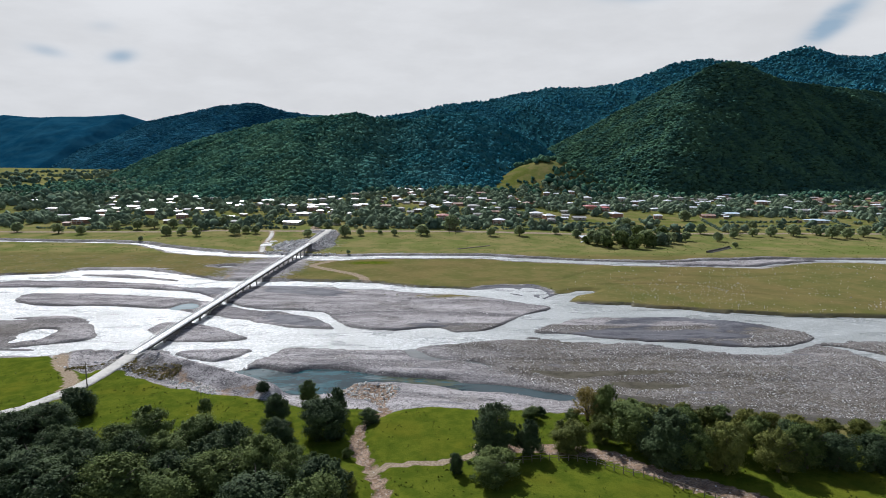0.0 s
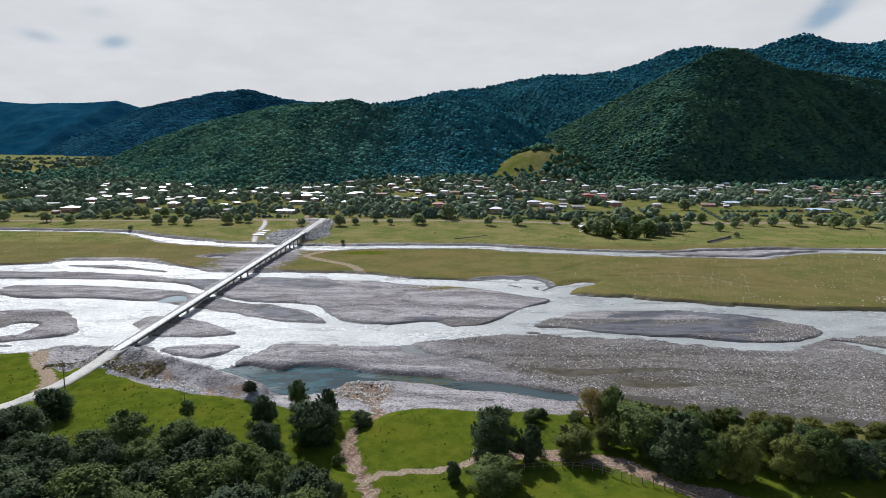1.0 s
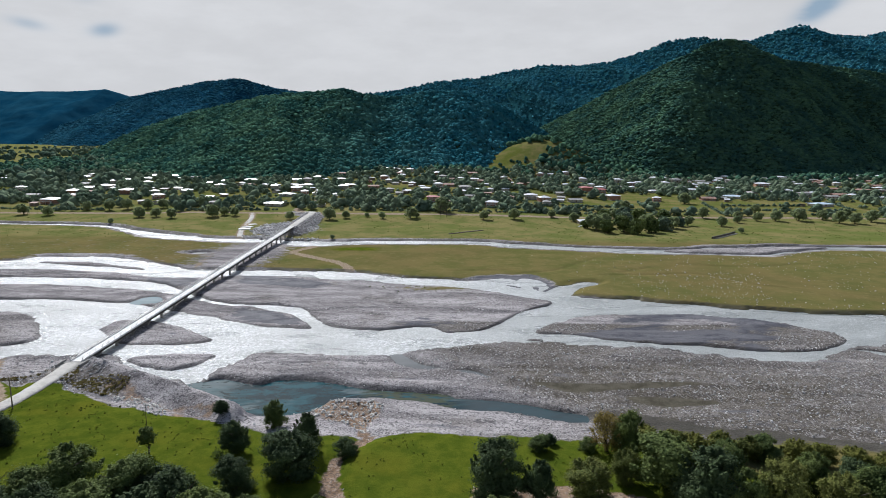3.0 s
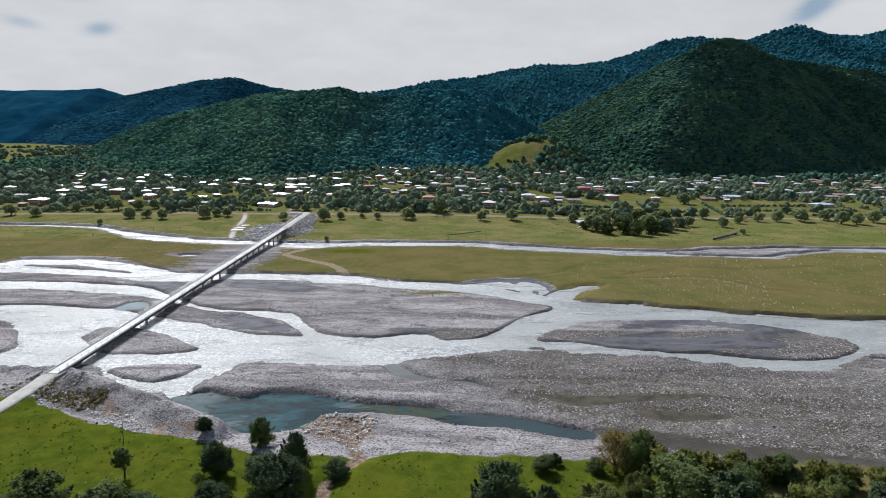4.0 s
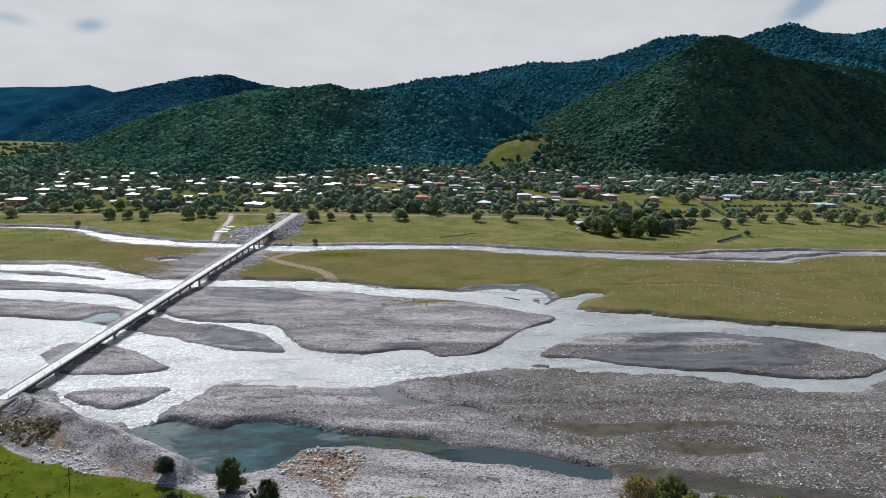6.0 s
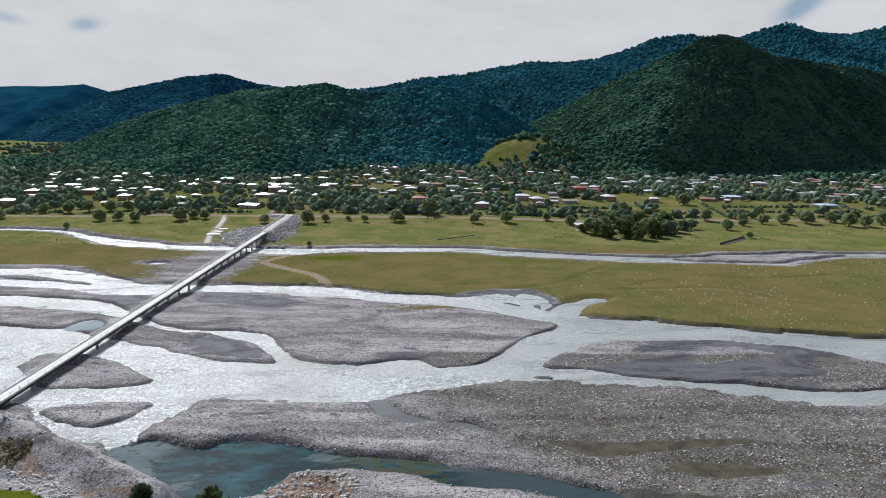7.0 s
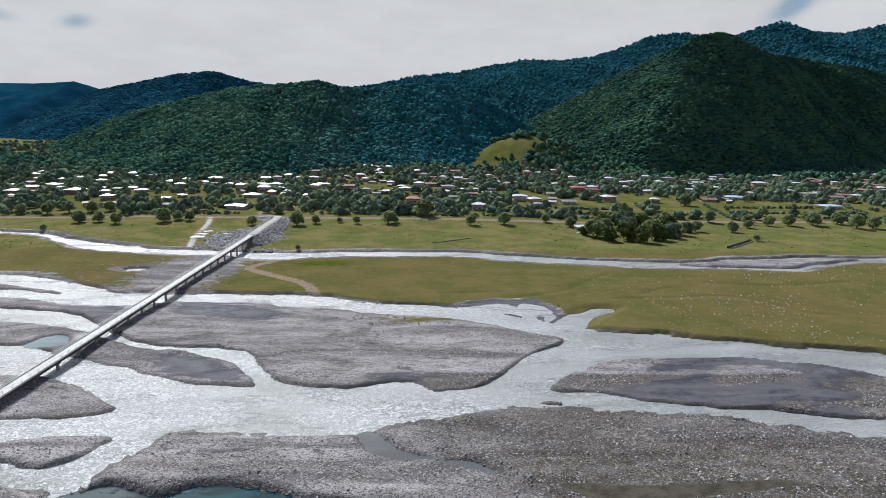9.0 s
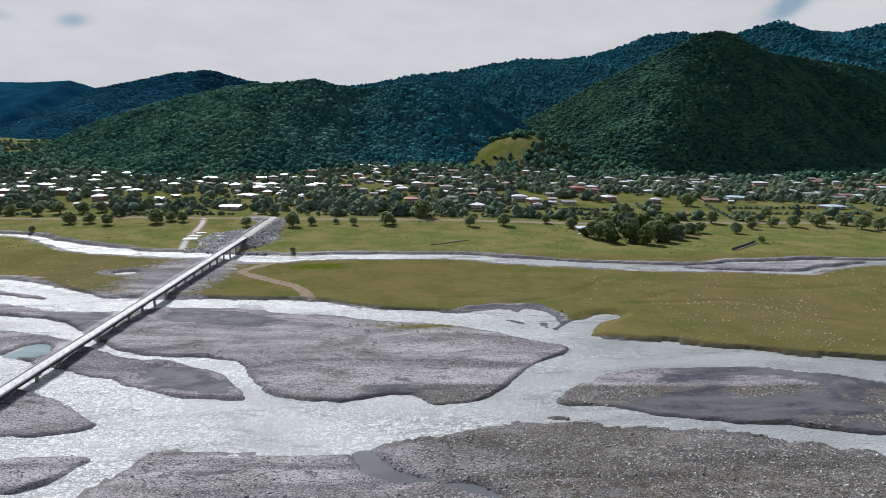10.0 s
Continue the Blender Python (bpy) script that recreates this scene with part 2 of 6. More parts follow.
    # darkens damp shores and mud, and the cut bank's painted shade
    col = mix(nt, math_node(nt, "MULTIPLY", wet_shade, 0.62), col, (0.052, 0.048, 0.046))
    nt.links.new(col, b.inputs["Base Color"])
    damp = math_node(nt, "MAXIMUM", wet_shade, math_node(nt, "MULTIPLY", attr("silt"), 0.65))
    nt.links.new(ramp(nt, damp, 0.0, 1.0, 0.88, 0.5), b.inputs["Roughness"])
    nt.links.new(ramp(nt, damp, 0.0, 1.0, 0.0, 0.06), b.inputs["Specular IOR Level"])
    hgt = math_node(nt, "ADD", math_node(nt, "MULTIPLY", n1, 0.5), math_node(nt, "MULTIPLY", cells.outputs["Distance"], -0.5))
    hgt = math_node(nt, "ADD", hgt, math_node(nt, "MULTIPLY", math_node(nt, "MULTIPLY", lumps.outputs["Distance"], -0.8), math_node(nt, "SUBTRACT", 1.0, worn)))
    bp = node(nt, "Bump", Height=hgt, Strength=0.85, Distance=0.12)
    nt.links.new(bp.outputs[0], b.inputs["Normal"])
    return m


def water_material(name, low, high, rough, wave, strength, foam=0.0):
    m, nt, b = material(name)
    broad = node(nt, "TexNoise", Vector=place_of(nt, (0.03, 0.09, 0.1)), Scale=1.0, Detail=4.0, Distortion=0.7).outputs["Fac"]
    rip = node(nt, "TexNoise", Vector=place_of(nt, (0.95, 1.1, 1)), Scale=1.0, Detail=4.0, Roughness=0.55, Distortion=1.3).outputs["Fac"]
    fine = node(nt, "TexNoise", Vector=place_of(nt, (2.6, 3.4, 3)), Scale=1.0, Detail=4.0, Roughness=0.65).outputs["Fac"]
    col = mix(nt, ramp(nt, broad, 0.35, 0.65), low, high)
    if foam:
        b.inputs["Specular IOR Level"].default_value = 0.36
        crest = node(nt, "TexNoise", Vector=place_of(nt, (0.45, 1.5, 1)), Scale=1.0, Detail=4.0, Roughness=0.7, Distortion=0.6).outputs["Fac"]
        riffle = node(nt, "TexNoise", Vector=place_of(nt, (0.02, 0.06, 0.1)), Scale=1.0, Detail=3.0).outputs["Fac"]
        froth = math_node(nt, "MULTIPLY", ramp(nt, crest, 0.585, 0.65), ramp(nt, riffle, 0.47, 0.60))
        col = mix(nt, math_node(nt, "MULTIPLY", froth, foam), col, (0.8, 0.81, 0.82))
        # ripple crests: foam and sun sparkle put into the colour, fading towards +x
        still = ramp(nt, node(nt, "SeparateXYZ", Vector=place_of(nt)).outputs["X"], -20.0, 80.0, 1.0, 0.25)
        foam_sparkle = math_node(nt, "MULTIPLY", ramp(nt, rip, 0.47, 0.57), ramp(nt, fine, 0.40, 0.58, 0.35, 1.0))
        col = mix(nt, math_node(nt, "MULTIPLY", math_node(nt, "MULTIPLY", foam_sparkle, still), ramp(nt, riffle, 0.36, 0.55, 0.3, 0.9)), col, (0.82, 0.83, 0.84))
    nt.links.new(col, b.inputs["Base Color"])
    b.inputs["IOR"].default_value = 1.45
    nt.links.new(ramp(nt, broad, 0.3, 0.7, rough * 0.9, rough * 1.1), b.inputs["Roughness"])
    h = math_node(nt, "ADD", rip, math_node(nt, "MULTIPLY", fine, 0.35))
    bp = node(nt, "Bump", Height=h, Strength=strength, Distance=wave)
    nt.links.new(bp.outputs[0], b.inputs["Normal"])
    return m


M_GROUND = ground_material()
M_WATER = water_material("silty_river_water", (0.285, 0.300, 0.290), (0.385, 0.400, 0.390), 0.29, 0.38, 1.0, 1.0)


def pool_material():
    """Clear still water: dark weed on a blue-green bed, milky where silt drifts in."""
    m, nt, b = material("clear_pool_water")
    bed = node(nt, "TexNoise", Vector=place_of(nt, (0.11, 0.22, 1)), Scale=1.0, Detail=5.0, Roughness=0.6, Distortion=0.8).outputs["Fac"]
    weed = node(nt, "TexNoise", Vector=place_of(nt, (0.3, 0.7, 1)), Scale=1.0, Detail=6.0, Roughness=0.7).outputs["Fac"]
    milk = node(nt, "TexNoise", Vector=place_of(nt, (0.05, 0.14, 1)), Scale=1.0, Detail=3.0, Distortion=1.2).outputs["Fac"]
    c = mix(nt, ramp(nt, bed, 0.38, 0.62), (0.004, 0.022, 0.029), (0.014, 0.072, 0.088))
    inlet = ramp(nt, node(nt, "SeparateXYZ", Vector=place_of(nt)).outputs["X"], -54.0, -40.0, 0.25, 0.0)
    c = mix(nt, ramp(nt, math_node(nt, "ADD", milk, inlet), 0.54, 0.72, 0.0, 0.8), c, (0.12, 0.155, 0.16))
    c = mix(nt, ramp(nt, weed, 0.54, 0.63, 0.0, 0.85), c, (0.004, 0.018, 0.020))
    east = node(nt, "SeparateXYZ", Vector=place_of(nt)).outputs["X"]
    algae = math_node(nt, "MULTIPLY", ramp(nt, east, -20.0, -12.0, 0.0, 0.85), ramp(nt, east, 0.0, 6.0, 1.0, 0.1))
    c = mix(nt, math_node(nt, "MULTIPLY", algae, ramp(nt, weed, 0.40, 0.55)), c, (0.055, 0.062, 0.030))
    c = mix(nt, ramp(nt, east, 2.0, 9.0, 0.0, 0.8), c, (0.050, 0.066, 0.070))
    nt.links.new(c, b.inputs["Base Color"])
    b.inputs["Roughness"].default_value, b.inputs["IOR"].default_value = 0.08, 1.33
    rip = node(nt, "TexNoise", Vector=place_of(nt, (1.2, 1.6, 1)), Scale=1.0, Detail=3.0).outputs["Fac"]
    nt.links.new(node(nt, "Bump", Height=rip, Strength=0.4, Distance=0.03).outputs[0], b.inputs["Normal"])
    b.inputs["Specular IOR Level"].default_value = 0.22
    return m


M_POOL = pool_material()
M_POND = water_material("pale_pond_water", (0.13, 0.20, 0.22), (0.20, 0.27, 0.29), 0.1, 0.03, 0.4)
M_SLOUGH = water_material("still_grey_water", (0.10, 0.105, 0.105), (0.15, 0.155, 0.155), 0.08, 0.04, 0.4)
M_CONCRETE = plain("pale_concrete", (0.56, 0.55, 0.53), (0.74, 0.73, 0.71), 0.8, 3.0, 4.0, 0.02)
M_CONCRETE_OLD = plain("stained_concrete", (0.17, 0.165, 0.155), (0.30, 0.29, 0.27), 0.85, 2.0, 5.0, 0.03)
M_GIRDER = plain("dark_weathered_steel", (0.035, 0.032, 0.03), (0.075, 0.068, 0.06), 0.6, 2.0, 6.0, 0.01, 0.3)
M_RAIL = plain("grey_painted_steel", (0.30, 0.30, 0.30), (0.45, 0.45, 0.44), 0.5, 1.0, 10.0, 0.005, 0.4)
M_ROAD = plain("pale_gravel_road", (0.31, 0.295, 0.265), (0.47, 0.45, 0.415), 0.9, 4.0, 2.0, 0.08)
M_BARK = plain("bark", (0.05, 0.04, 0.03), (0.13, 0.105, 0.08), 0.9, 0.5, 8.0, 0.05)
M_WOOD = plain("weathered_wood", (0.13, 0.105, 0.08), (0.24, 0.20, 0.155), 0.85, 0.6, 9.0, 0.02)
M_STONE = plain("river_stone", (0.07, 0.068, 0.07), (0.86, 0.84, 0.82), 0.8, 0.7, 6.0, 0.03, island=True)
M_PALE_STONE = plain("pale_boulder", (0.42, 0.40, 0.37), (0.70, 0.68, 0.64), 0.8, 0.7, 6.0, 0.03, island=True)
M_WALLS = [plain("cream_plaster", (0.36, 0.33, 0.28), (0.50, 0.47, 0.41), 0.85, 2.0, 5.0, 0.01, local=True),
           plain("grey_block_wall", (0.26, 0.25, 0.24), (0.38, 0.37, 0.35), 0.85, 2.0, 5.0, 0.02, local=True),
           plain("brick_wall", (0.26, 0.13, 0.085), (0.38, 0.21, 0.14), 0.85, 2.0, 5.0, 0.02, local=True)]
M_ROOFS = {"white": plain("galvanised_sheet_roof", (0.62, 0.63, 0.65), (0.80, 0.81, 0.83), 0.42, 3.0, 3.0, 0.02, 0.15, local=True),
           "grey": plain("grey_slate_roof", (0.20, 0.195, 0.19), (0.33, 0.32, 0.31), 0.7, 3.0, 3.0, 0.03, local=True),
           "red": plain("red_painted_roof", (0.27, 0.055, 0.05), (0.36, 0.10, 0.09), 0.6, 3.0, 3.0, 0.02, local=True),
           "brown": plain("brown_tile_roof", (0.21, 0.12, 0.09), (0.34, 0.21, 0.165), 0.75, 3.0, 3.0, 0.03, local=True),
           "blue": plain("pale_blue_sheet_roof", (0.48, 0.60, 0.70), (0.62, 0.72, 0.80), 0.45, 3.0, 3.0, 0.02, 0.15, local=True)}
M_GLASS = plain("window_glass", (0.02, 0.025, 0.03), (0.05, 0.055, 0.06), 0.08, 1.0, 2.0, 0.001)
M_FRAME = plain("white_frame", (0.6, 0.6, 0.58), (0.75, 0.75, 0.73), 0.6, 1.0, 6.0, 0.002)
M_DOOR = plain("brown_door", (0.10, 0.055, 0.03), (0.18, 0.10, 0.06), 0.6, 1.0, 6.0, 0.005)
M_LEAF = {"dark": foliage("dark_green_leaves", (0.034, 0.058, 0.027), (0.082, 0.118, 0.047), (0.160, 0.198, 0.084), 2.0, 0.22, 0.1, 0.2),
          "mid": foliage("green_leaves", (0.062, 0.096, 0.028), (0.145, 0.185, 0.052), (0.250, 0.285, 0.088), 2.0, 0.25, 0.1, 0.2),
          "olive": foliage("willow_leaves", (0.090, 0.112, 0.026), (0.185, 0.198, 0.048), (0.29, 0.29, 0.075), 2.0, 0.25, 0.1, 0.2),
          "yellow": foliage("yellowing_leaves", (0.060, 0.078, 0.016), (0.170, 0.175, 0.034), (0.30, 0.28, 0.055), 2.0, 0.25, 0.1, 0.2),
          "rust": foliage("browning_leaves", (0.15, 0.105, 0.05), (0.25, 0.20, 0.06), (0.28, 0.23, 0.08), 2.0, 0.4, 0.1)}
M_ORCHARD = foliage("orchard_leaves", (0.20, 0.255, 0.13), (0.31, 0.36, 0.18), (0.37, 0.41, 0.20), 1.2, 0.5, 0.1, 0.15)
M_VILLAGE = foliage("village_tree_leaves", (0.066, 0.112, 0.084), (0.180, 0.232, 0.150), (0.285, 0.325, 0.195), 0.7, 0.2, 0.3, 0.0)
M_FOREST = foliage("hill_forest_leaves", (0.027, 0.072, 0.064), (0.070, 0.138, 0.082), (0.124, 0.195, 0.084), 0.4, 0.0, 0.6, 0.0)
# The last pair is a haze blue painted in towards +x.
M_FOREST_LOW = foliage("haze_tinted_low_hill_leaves", (0.028, 0.088, 0.074), (0.085, 0.170, 0.105), (0.140, 0.210, 0.090), 0.4, 0.0, 0.6, 0.0, ((0.020, 0.118, 0.160), (0.050, 0.170, 0.195)))
# Blue air haze is put into these two far leaf colours.
M_FOREST_FAR = foliage("hazy_mountain_leaves", (0.016, 0.100, 0.155), (0.040, 0.150, 0.19), (0.060, 0.18, 0.18), 0.15, 0.0, 1.6, 0.0)
M_FOREST_BLUE = foliage("hazy_distant_leaves", (0.026, 0.135, 0.215), (0.056, 0.190, 0.27), (0.075, 0.215, 0.27), 0.03, 0.0, 6.0, 0.0)
M_DRY_WEED = foliage("dry_weed_leaves", (0.10, 0.085, 0.035), (0.17, 0.145, 0.06), (0.21, 0.18, 0.09), 1.0, 0.4, 0.05)
M_WEED = foliage("weed_leaves", (0.055, 0.078, 0.012), (0.10, 0.12, 0.02), (0.13, 0.14, 0.03), 1.0, 0.4, 0.05)
# Hill ground: the shade between crowns is put into its dark colour.
M_SOIL = plain("shaded_forest_floor", (0.014, 0.036, 0.024), (0.032, 0.062, 0.036), 0.95, 20.0, 0.5, 0.5)
# Ridge ground: crown shade and blue haze both put into the colour.
M_SOIL_FAR = plain("hazy_shaded_far_floor", (0.012, 0.062, 0.080), (0.024, 0.088, 0.10), 0.95, 40.0, 0.1, 0.5)
# Blue haze put into the ground colour of the most distant mountains.
M_SOIL_BLUE = plain("hazy_distant_floor", (0.006, 0.046, 0.088), (0.015, 0.070, 0.115), 0.95, 120.0, 0.02, 6.0)
for m in (M_SOIL, M_SOIL_FAR, M_SOIL_BLUE):
    m.node_tree.nodes["Principled BSDF"].inputs["Specular IOR Level"].default_value = 0.0


# ---- mesh helpers ----
def mesh_np(name, verts, faces, mat=None, smooth=False):
    """A mesh from arrays: verts (n, 3), faces (m, k)."""
    verts, faces = np.asarray(verts, np.float32), np.asarray(faces, np.int32)
    me = bpy.data.meshes.new(name)
    me.vertices.add(len(verts))
    me.vertices.foreach_set("co", verts.ravel())
    m, k = faces.shape
    me.loops.add(m * k)
    me.loops.foreach_set("vertex_index", faces.ravel())
    me.polygons.add(m)
    me.polygons.foreach_set("loop_start", np.arange(0, m * k, k, dtype=np.int32))
    if smooth:
        me.polygons.foreach_set("use_smooth", np.ones(m, bool))
    me.update(calc_edges=True)
    if mat:
        me.materials.append(mat)
    return me


def part(name, bm, mat, parent, label=""):
    """Link a bmesh or a mesh as one mesh object under a thing or a part."""
    if isinstance(bm, bmesh.types.BMesh):
        me = bpy.data.meshes.new(name)
        bm.to_mesh(me)
        bm.free()
        me.materials.append(mat)
    else:
        me = bm
    ob = new(name, me)
    ob.parent = parent
    return tagged(ob, label) if label else ob


def thing(name, label, category, group="", kind=""):
    return tagged(new(name), label, category, group, kind)


def box(bm, x0, x1, y0, y1, z0, z1, bevel=0.0):
    vs = bmesh.ops.create_cube(bm, size=1.0)["verts"]
    for v in vs:
        v.co = (x0 + (v.co.x + 0.5) * (x1 - x0), y0 + (v.co.y + 0.5) * (y1 - y0), z0 + (v.co.z + 0.5) * (z1 - z0))
    if bevel:
        es = list({e for v in vs for e in v.link_edges})
        bmesh.ops.bevel(bm, geom=es, offset=bevel, segments=1, affect="EDGES")
    return bm


def boxed(*a, **k):
    return box(bmesh.new(), *a, **k)


def tube(bm, a, b, r0, r1, sides=7):
    """A tapered round bar from a to b."""
    a, b = Vector(a), Vector(b)
    q = (b - a).to_track_quat("Z", "Y")
    rings = [[bm.verts.new(p + q @ Vector((r * math.cos(2 * math.pi * i / sides), r * math.sin(2 * math.pi * i / sides), 0)))
              for i in range(sides)] for p, r in ((a, r0), (b, r1))]
    for i in range(sides):
        bm.faces.new((rings[0][i], rings[0][(i + 1) % sides], rings[1][(i + 1) % sides], rings[1][i]))
    bm.faces.new(rings[1])
    bm.faces.new(rings[0][::-1])
    return bm


def value_noise(x, y, size, seed):
    """Smooth noise in -1..1 over the plan, with three octaves."""
    total, gain = np.zeros_like(x, dtype=float), 1.0
    for octave in range(3):
        r = np.random.RandomState(seed + octave)
        table = r.rand(256, 256) * 2 - 1
        u, v = x / size * 2**octave + 37.7 * octave, y / size * 2**octave + 11.3 * octave
        i, j = np.floor(u).astype(int), np.floor(v).astype(int)
        fu, fv = u - i, v - j
        fu, fv = fu * fu * (3 - 2 * fu), fv * fv * (3 - 2 * fv)
        g = lambda a, b: table[(i + a) % 256, (j + b) % 256]
        total += gain * ((g(0, 0) * (1 - fu) + g(1, 0) * fu) * (1 - fv) + (g(0, 1) * (1 - fu) + g(1, 1) * fu) * fv)
        gain *= 0.5
    return total / 1.75


def smoothstep(lo, hi, v):
    t = np.clip((v - lo) / (hi - lo), 0, 1)
    return t * t * (3 - 2 * t)


# ---- the plan of the river ----
RIVER_FAR = [(-420, 262), (-300, 268), (-234, 280), (-220, 284), (-195, 290), (-190, 299), (-174, 302), (-146, 298), (-123, 283), (-100, 274), (-79, 275), (-62, 273),
             (-38, 272), (-14, 262), (13, 258), (30, 248), (42, 237), (53, 234), (68, 231), (88, 224), (107, 219), (126, 215), (160, 214), (184, 212), (260, 214), (420, 222)]
RIVER_NEAR = [(420, 196), (260, 186), (161, 183), (138, 183), (124, 182), (115, 179), (106, 173), (91, 169), (77, 171), (62, 176), (45, 179), (37, 182), (25, 183),
              (14, 181), (1, 176), (-8, 172), (-17, 170), (-39, 170), (-49, 170), (-52, 162), (-54, 155), (-59, 150), (-67, 151), (-74, 156), (-80, 162), (-84, 166),
              (-93, 168), (-107, 166), (-113, 163), (-127, 160), (-136, 158), (-260, 150), (-420, 146)]
BARS = [
    [(-420, 248), (-300, 252), (-222, 265), (-207, 267), (-178, 271), (-142, 268), (-124, 263), (-104, 257), (-92, 260), (-81, 264), (-60, 262), (-38, 256), (-13, 249),
     (13, 244), (30, 232), (39, 225), (31, 217), (24, 209), (17, 198), (11, 192), (2, 190), (-4, 195), (-17, 192), (-29, 193), (-36, 198), (-45, 212), (-56, 218),
     (-70, 220), (-82, 225), (-94, 235), (-107, 247), (-125, 254), (-162, 257), (-199, 256), (-300, 243), (-420, 238)],
    [(-176, 232), (-177, 242), (-164, 244), (-142, 244), (-117, 238), (-96, 232), (-87, 225), (-75, 217), (-62, 215), (-47, 206), (-39, 194), (-41, 192), (-56, 195),
     (-70, 202), (-82, 208), (-95, 213), (-108, 219), (-130, 223), (-152, 223), (-166, 226)],
    [(29, 191), (35, 199), (44, 207), (57, 211), (74, 212), (90, 209), (104, 204), (113, 197), (118, 191), (116, 185), (108, 179), (95, 176), (85, 177), (76, 180), (62, 182), (49, 185), (40, 189)],
    [(-79, 164), (-75, 168), (-68, 170), (-58, 169), (-60, 163), (-65, 158), (-73, 161)],
    [(-99, 188), (-99, 196), (-95, 199), (-83, 196), (-69, 186), (-62, 181), (-67, 178), (-77, 177), (-87, 177)],
    [(-420, 186), (-169, 200), (-159, 203), (-147, 205), (-135, 206), (-123, 197), (-113, 181), (-120, 174), (-134, 168), (-143, 166), (-420, 160)],
    [(-180, 286), (-166, 288), (-144, 282), (-126, 273), (-147, 278)],
    [(-300, 215), (-260, 222), (-210, 221), (-205, 213), (-260, 207)],
]
PONDS = [
    [(-105, 219), (-106, 225), (-102, 229), (-97, 225), (-97, 219)],
    [(-135, 174), (-139, 188), (-130, 189), (-129, 179)],
    [(-12, 169.8), (-8.5, 169.5), (-5, 165), (3, 161), (9, 159), (12, 156), (10, 155.5), (8, 157), (1, 160), (-6, 161), (-11, 165)],
    [(39, 236), (45, 247), (54, 255.5), (63, 256.5), (53, 246), (46, 235)],
    [(-127, 312), (-120, 309), (-113, 312), (-120, 315)],
    [(114, 177), (120, 172), (124, 163), (140, 158), (141, 163), (128, 168), (123, 175), (117, 179)],
]
POOL = [(-57.2, 147), (-54.3, 150.5), (-51.7, 152.7), (-48, 152.2), (-41.3, 149.5), (-37.4, 152.3), (-31.5, 152.4), (-24.2, 151.1), (-19, 148.8), (-13.2, 147.3), (-7.4, 146.6), (2, 145), (4, 143), (9.3, 142.5), (14.7, 141.3), (20, 139.6), (25, 137.4),
        (30.5, 135), (30.1, 132.4), (24.2, 133.4), (19.3, 135), (12.2, 137), (3.8, 138), (-2.7, 141.4), (-9.3, 142), (-13.8, 142.8), (-18.2, 142.3), (-22.4, 141.6), (-23.7, 140), (-25.7, 137), (-27.2, 134.8), (-31.8, 132.9), (-36.5, 133.5), (-42.2, 136.5), (-49.4, 141.3)]
SANDS = [
    [(22, 152.4), (27, 147.6), (36, 147.2), (48, 149.2), (64, 151.3), (58, 153), (40, 151.8)],
    [(42, 144.1), (47, 140.4), (55, 140), (61, 141.9), (52, 144.2)],
]
MUD = [(33, 134.2), (39.2, 132.8), (48, 129.7), (56.6, 127), (65, 125), (74.5, 122.4), (100, 118), (160, 112)]
FAR_BAR = [(116, 330), (128, 334), (146, 338), (165, 341), (190, 346), (212, 345), (196, 339), (178, 332), (164, 325), (143, 325)]
FAR_CHANNEL = [(-420, 424), (-303, 414), (-266, 411), (-231, 409), (-206, 401), (-180, 383), (-152, 370), (-129, 360), (-104, 358), (-85, 352), (-62, 353), (-20, 357), (19, 357),
               (39, 351), (67, 343), (95, 338), (123, 336), (143, 344), (162, 346), (189, 352), (212, 350), (238, 350), (420, 345),
               (420, 326), (262, 331), (230, 338), (204, 337), (180, 327), (164, 318), (143, 320), (117, 321), (90, 323), (64, 329), (37, 335), (18, 344), (-20, 343),
               (-48, 340), (-69, 333), (-94, 341), (-123, 345), (-142, 349), (-167, 358), (-202, 388), (-231, 399), (-260, 402), (-420, 412)]
NEAR_BANK = [(-420, 140), (-135, 157), (-113, 162), (-105, 153), (-95, 146), (-84, 147), (-68, 138), (-55, 134), (-46, 132), (-33, 126), (-13, 125), (-6, 127), (13, 126), (26, 124), (56, 123), (70, 125), (84, 120), (420, 108)]
SILT_PATCHES = [
    [(12, 258), (20, 264), (33, 267), (41, 262), (45, 246), (42, 235), (30, 246)],
    [(51, 193), (60, 211), (65, 217), (79, 216), (70, 199), (61, 192)],
    [(76, 216), (93, 213), (109, 205.5), (107, 196), (97, 196), (91, 203.5), (76, 208)],
    [(41, 188), (55, 191.2), (71, 190.6), (88, 194.1), (84, 184), (75, 182), (60, 182.6)],
    [(91.5, 198), (96.5, 198), (85, 179.5), (82, 181)],
    [(97, 198), (101.5, 198), (88, 178.5), (84.5, 180)],
    [(-24, 189), (-14, 195.5), (-6.5, 200), (2, 197), (5, 190), (-5.9, 186)],
    [(-66, 214), (-52, 208), (-44, 200), (-50, 197), (-64, 204)],
    [(-118, 256), (-100, 254), (-96, 242), (-108, 246)],
    [(-80, 262), (-60, 257), (-48, 249), (-56, 244), (-76, 250)],
]
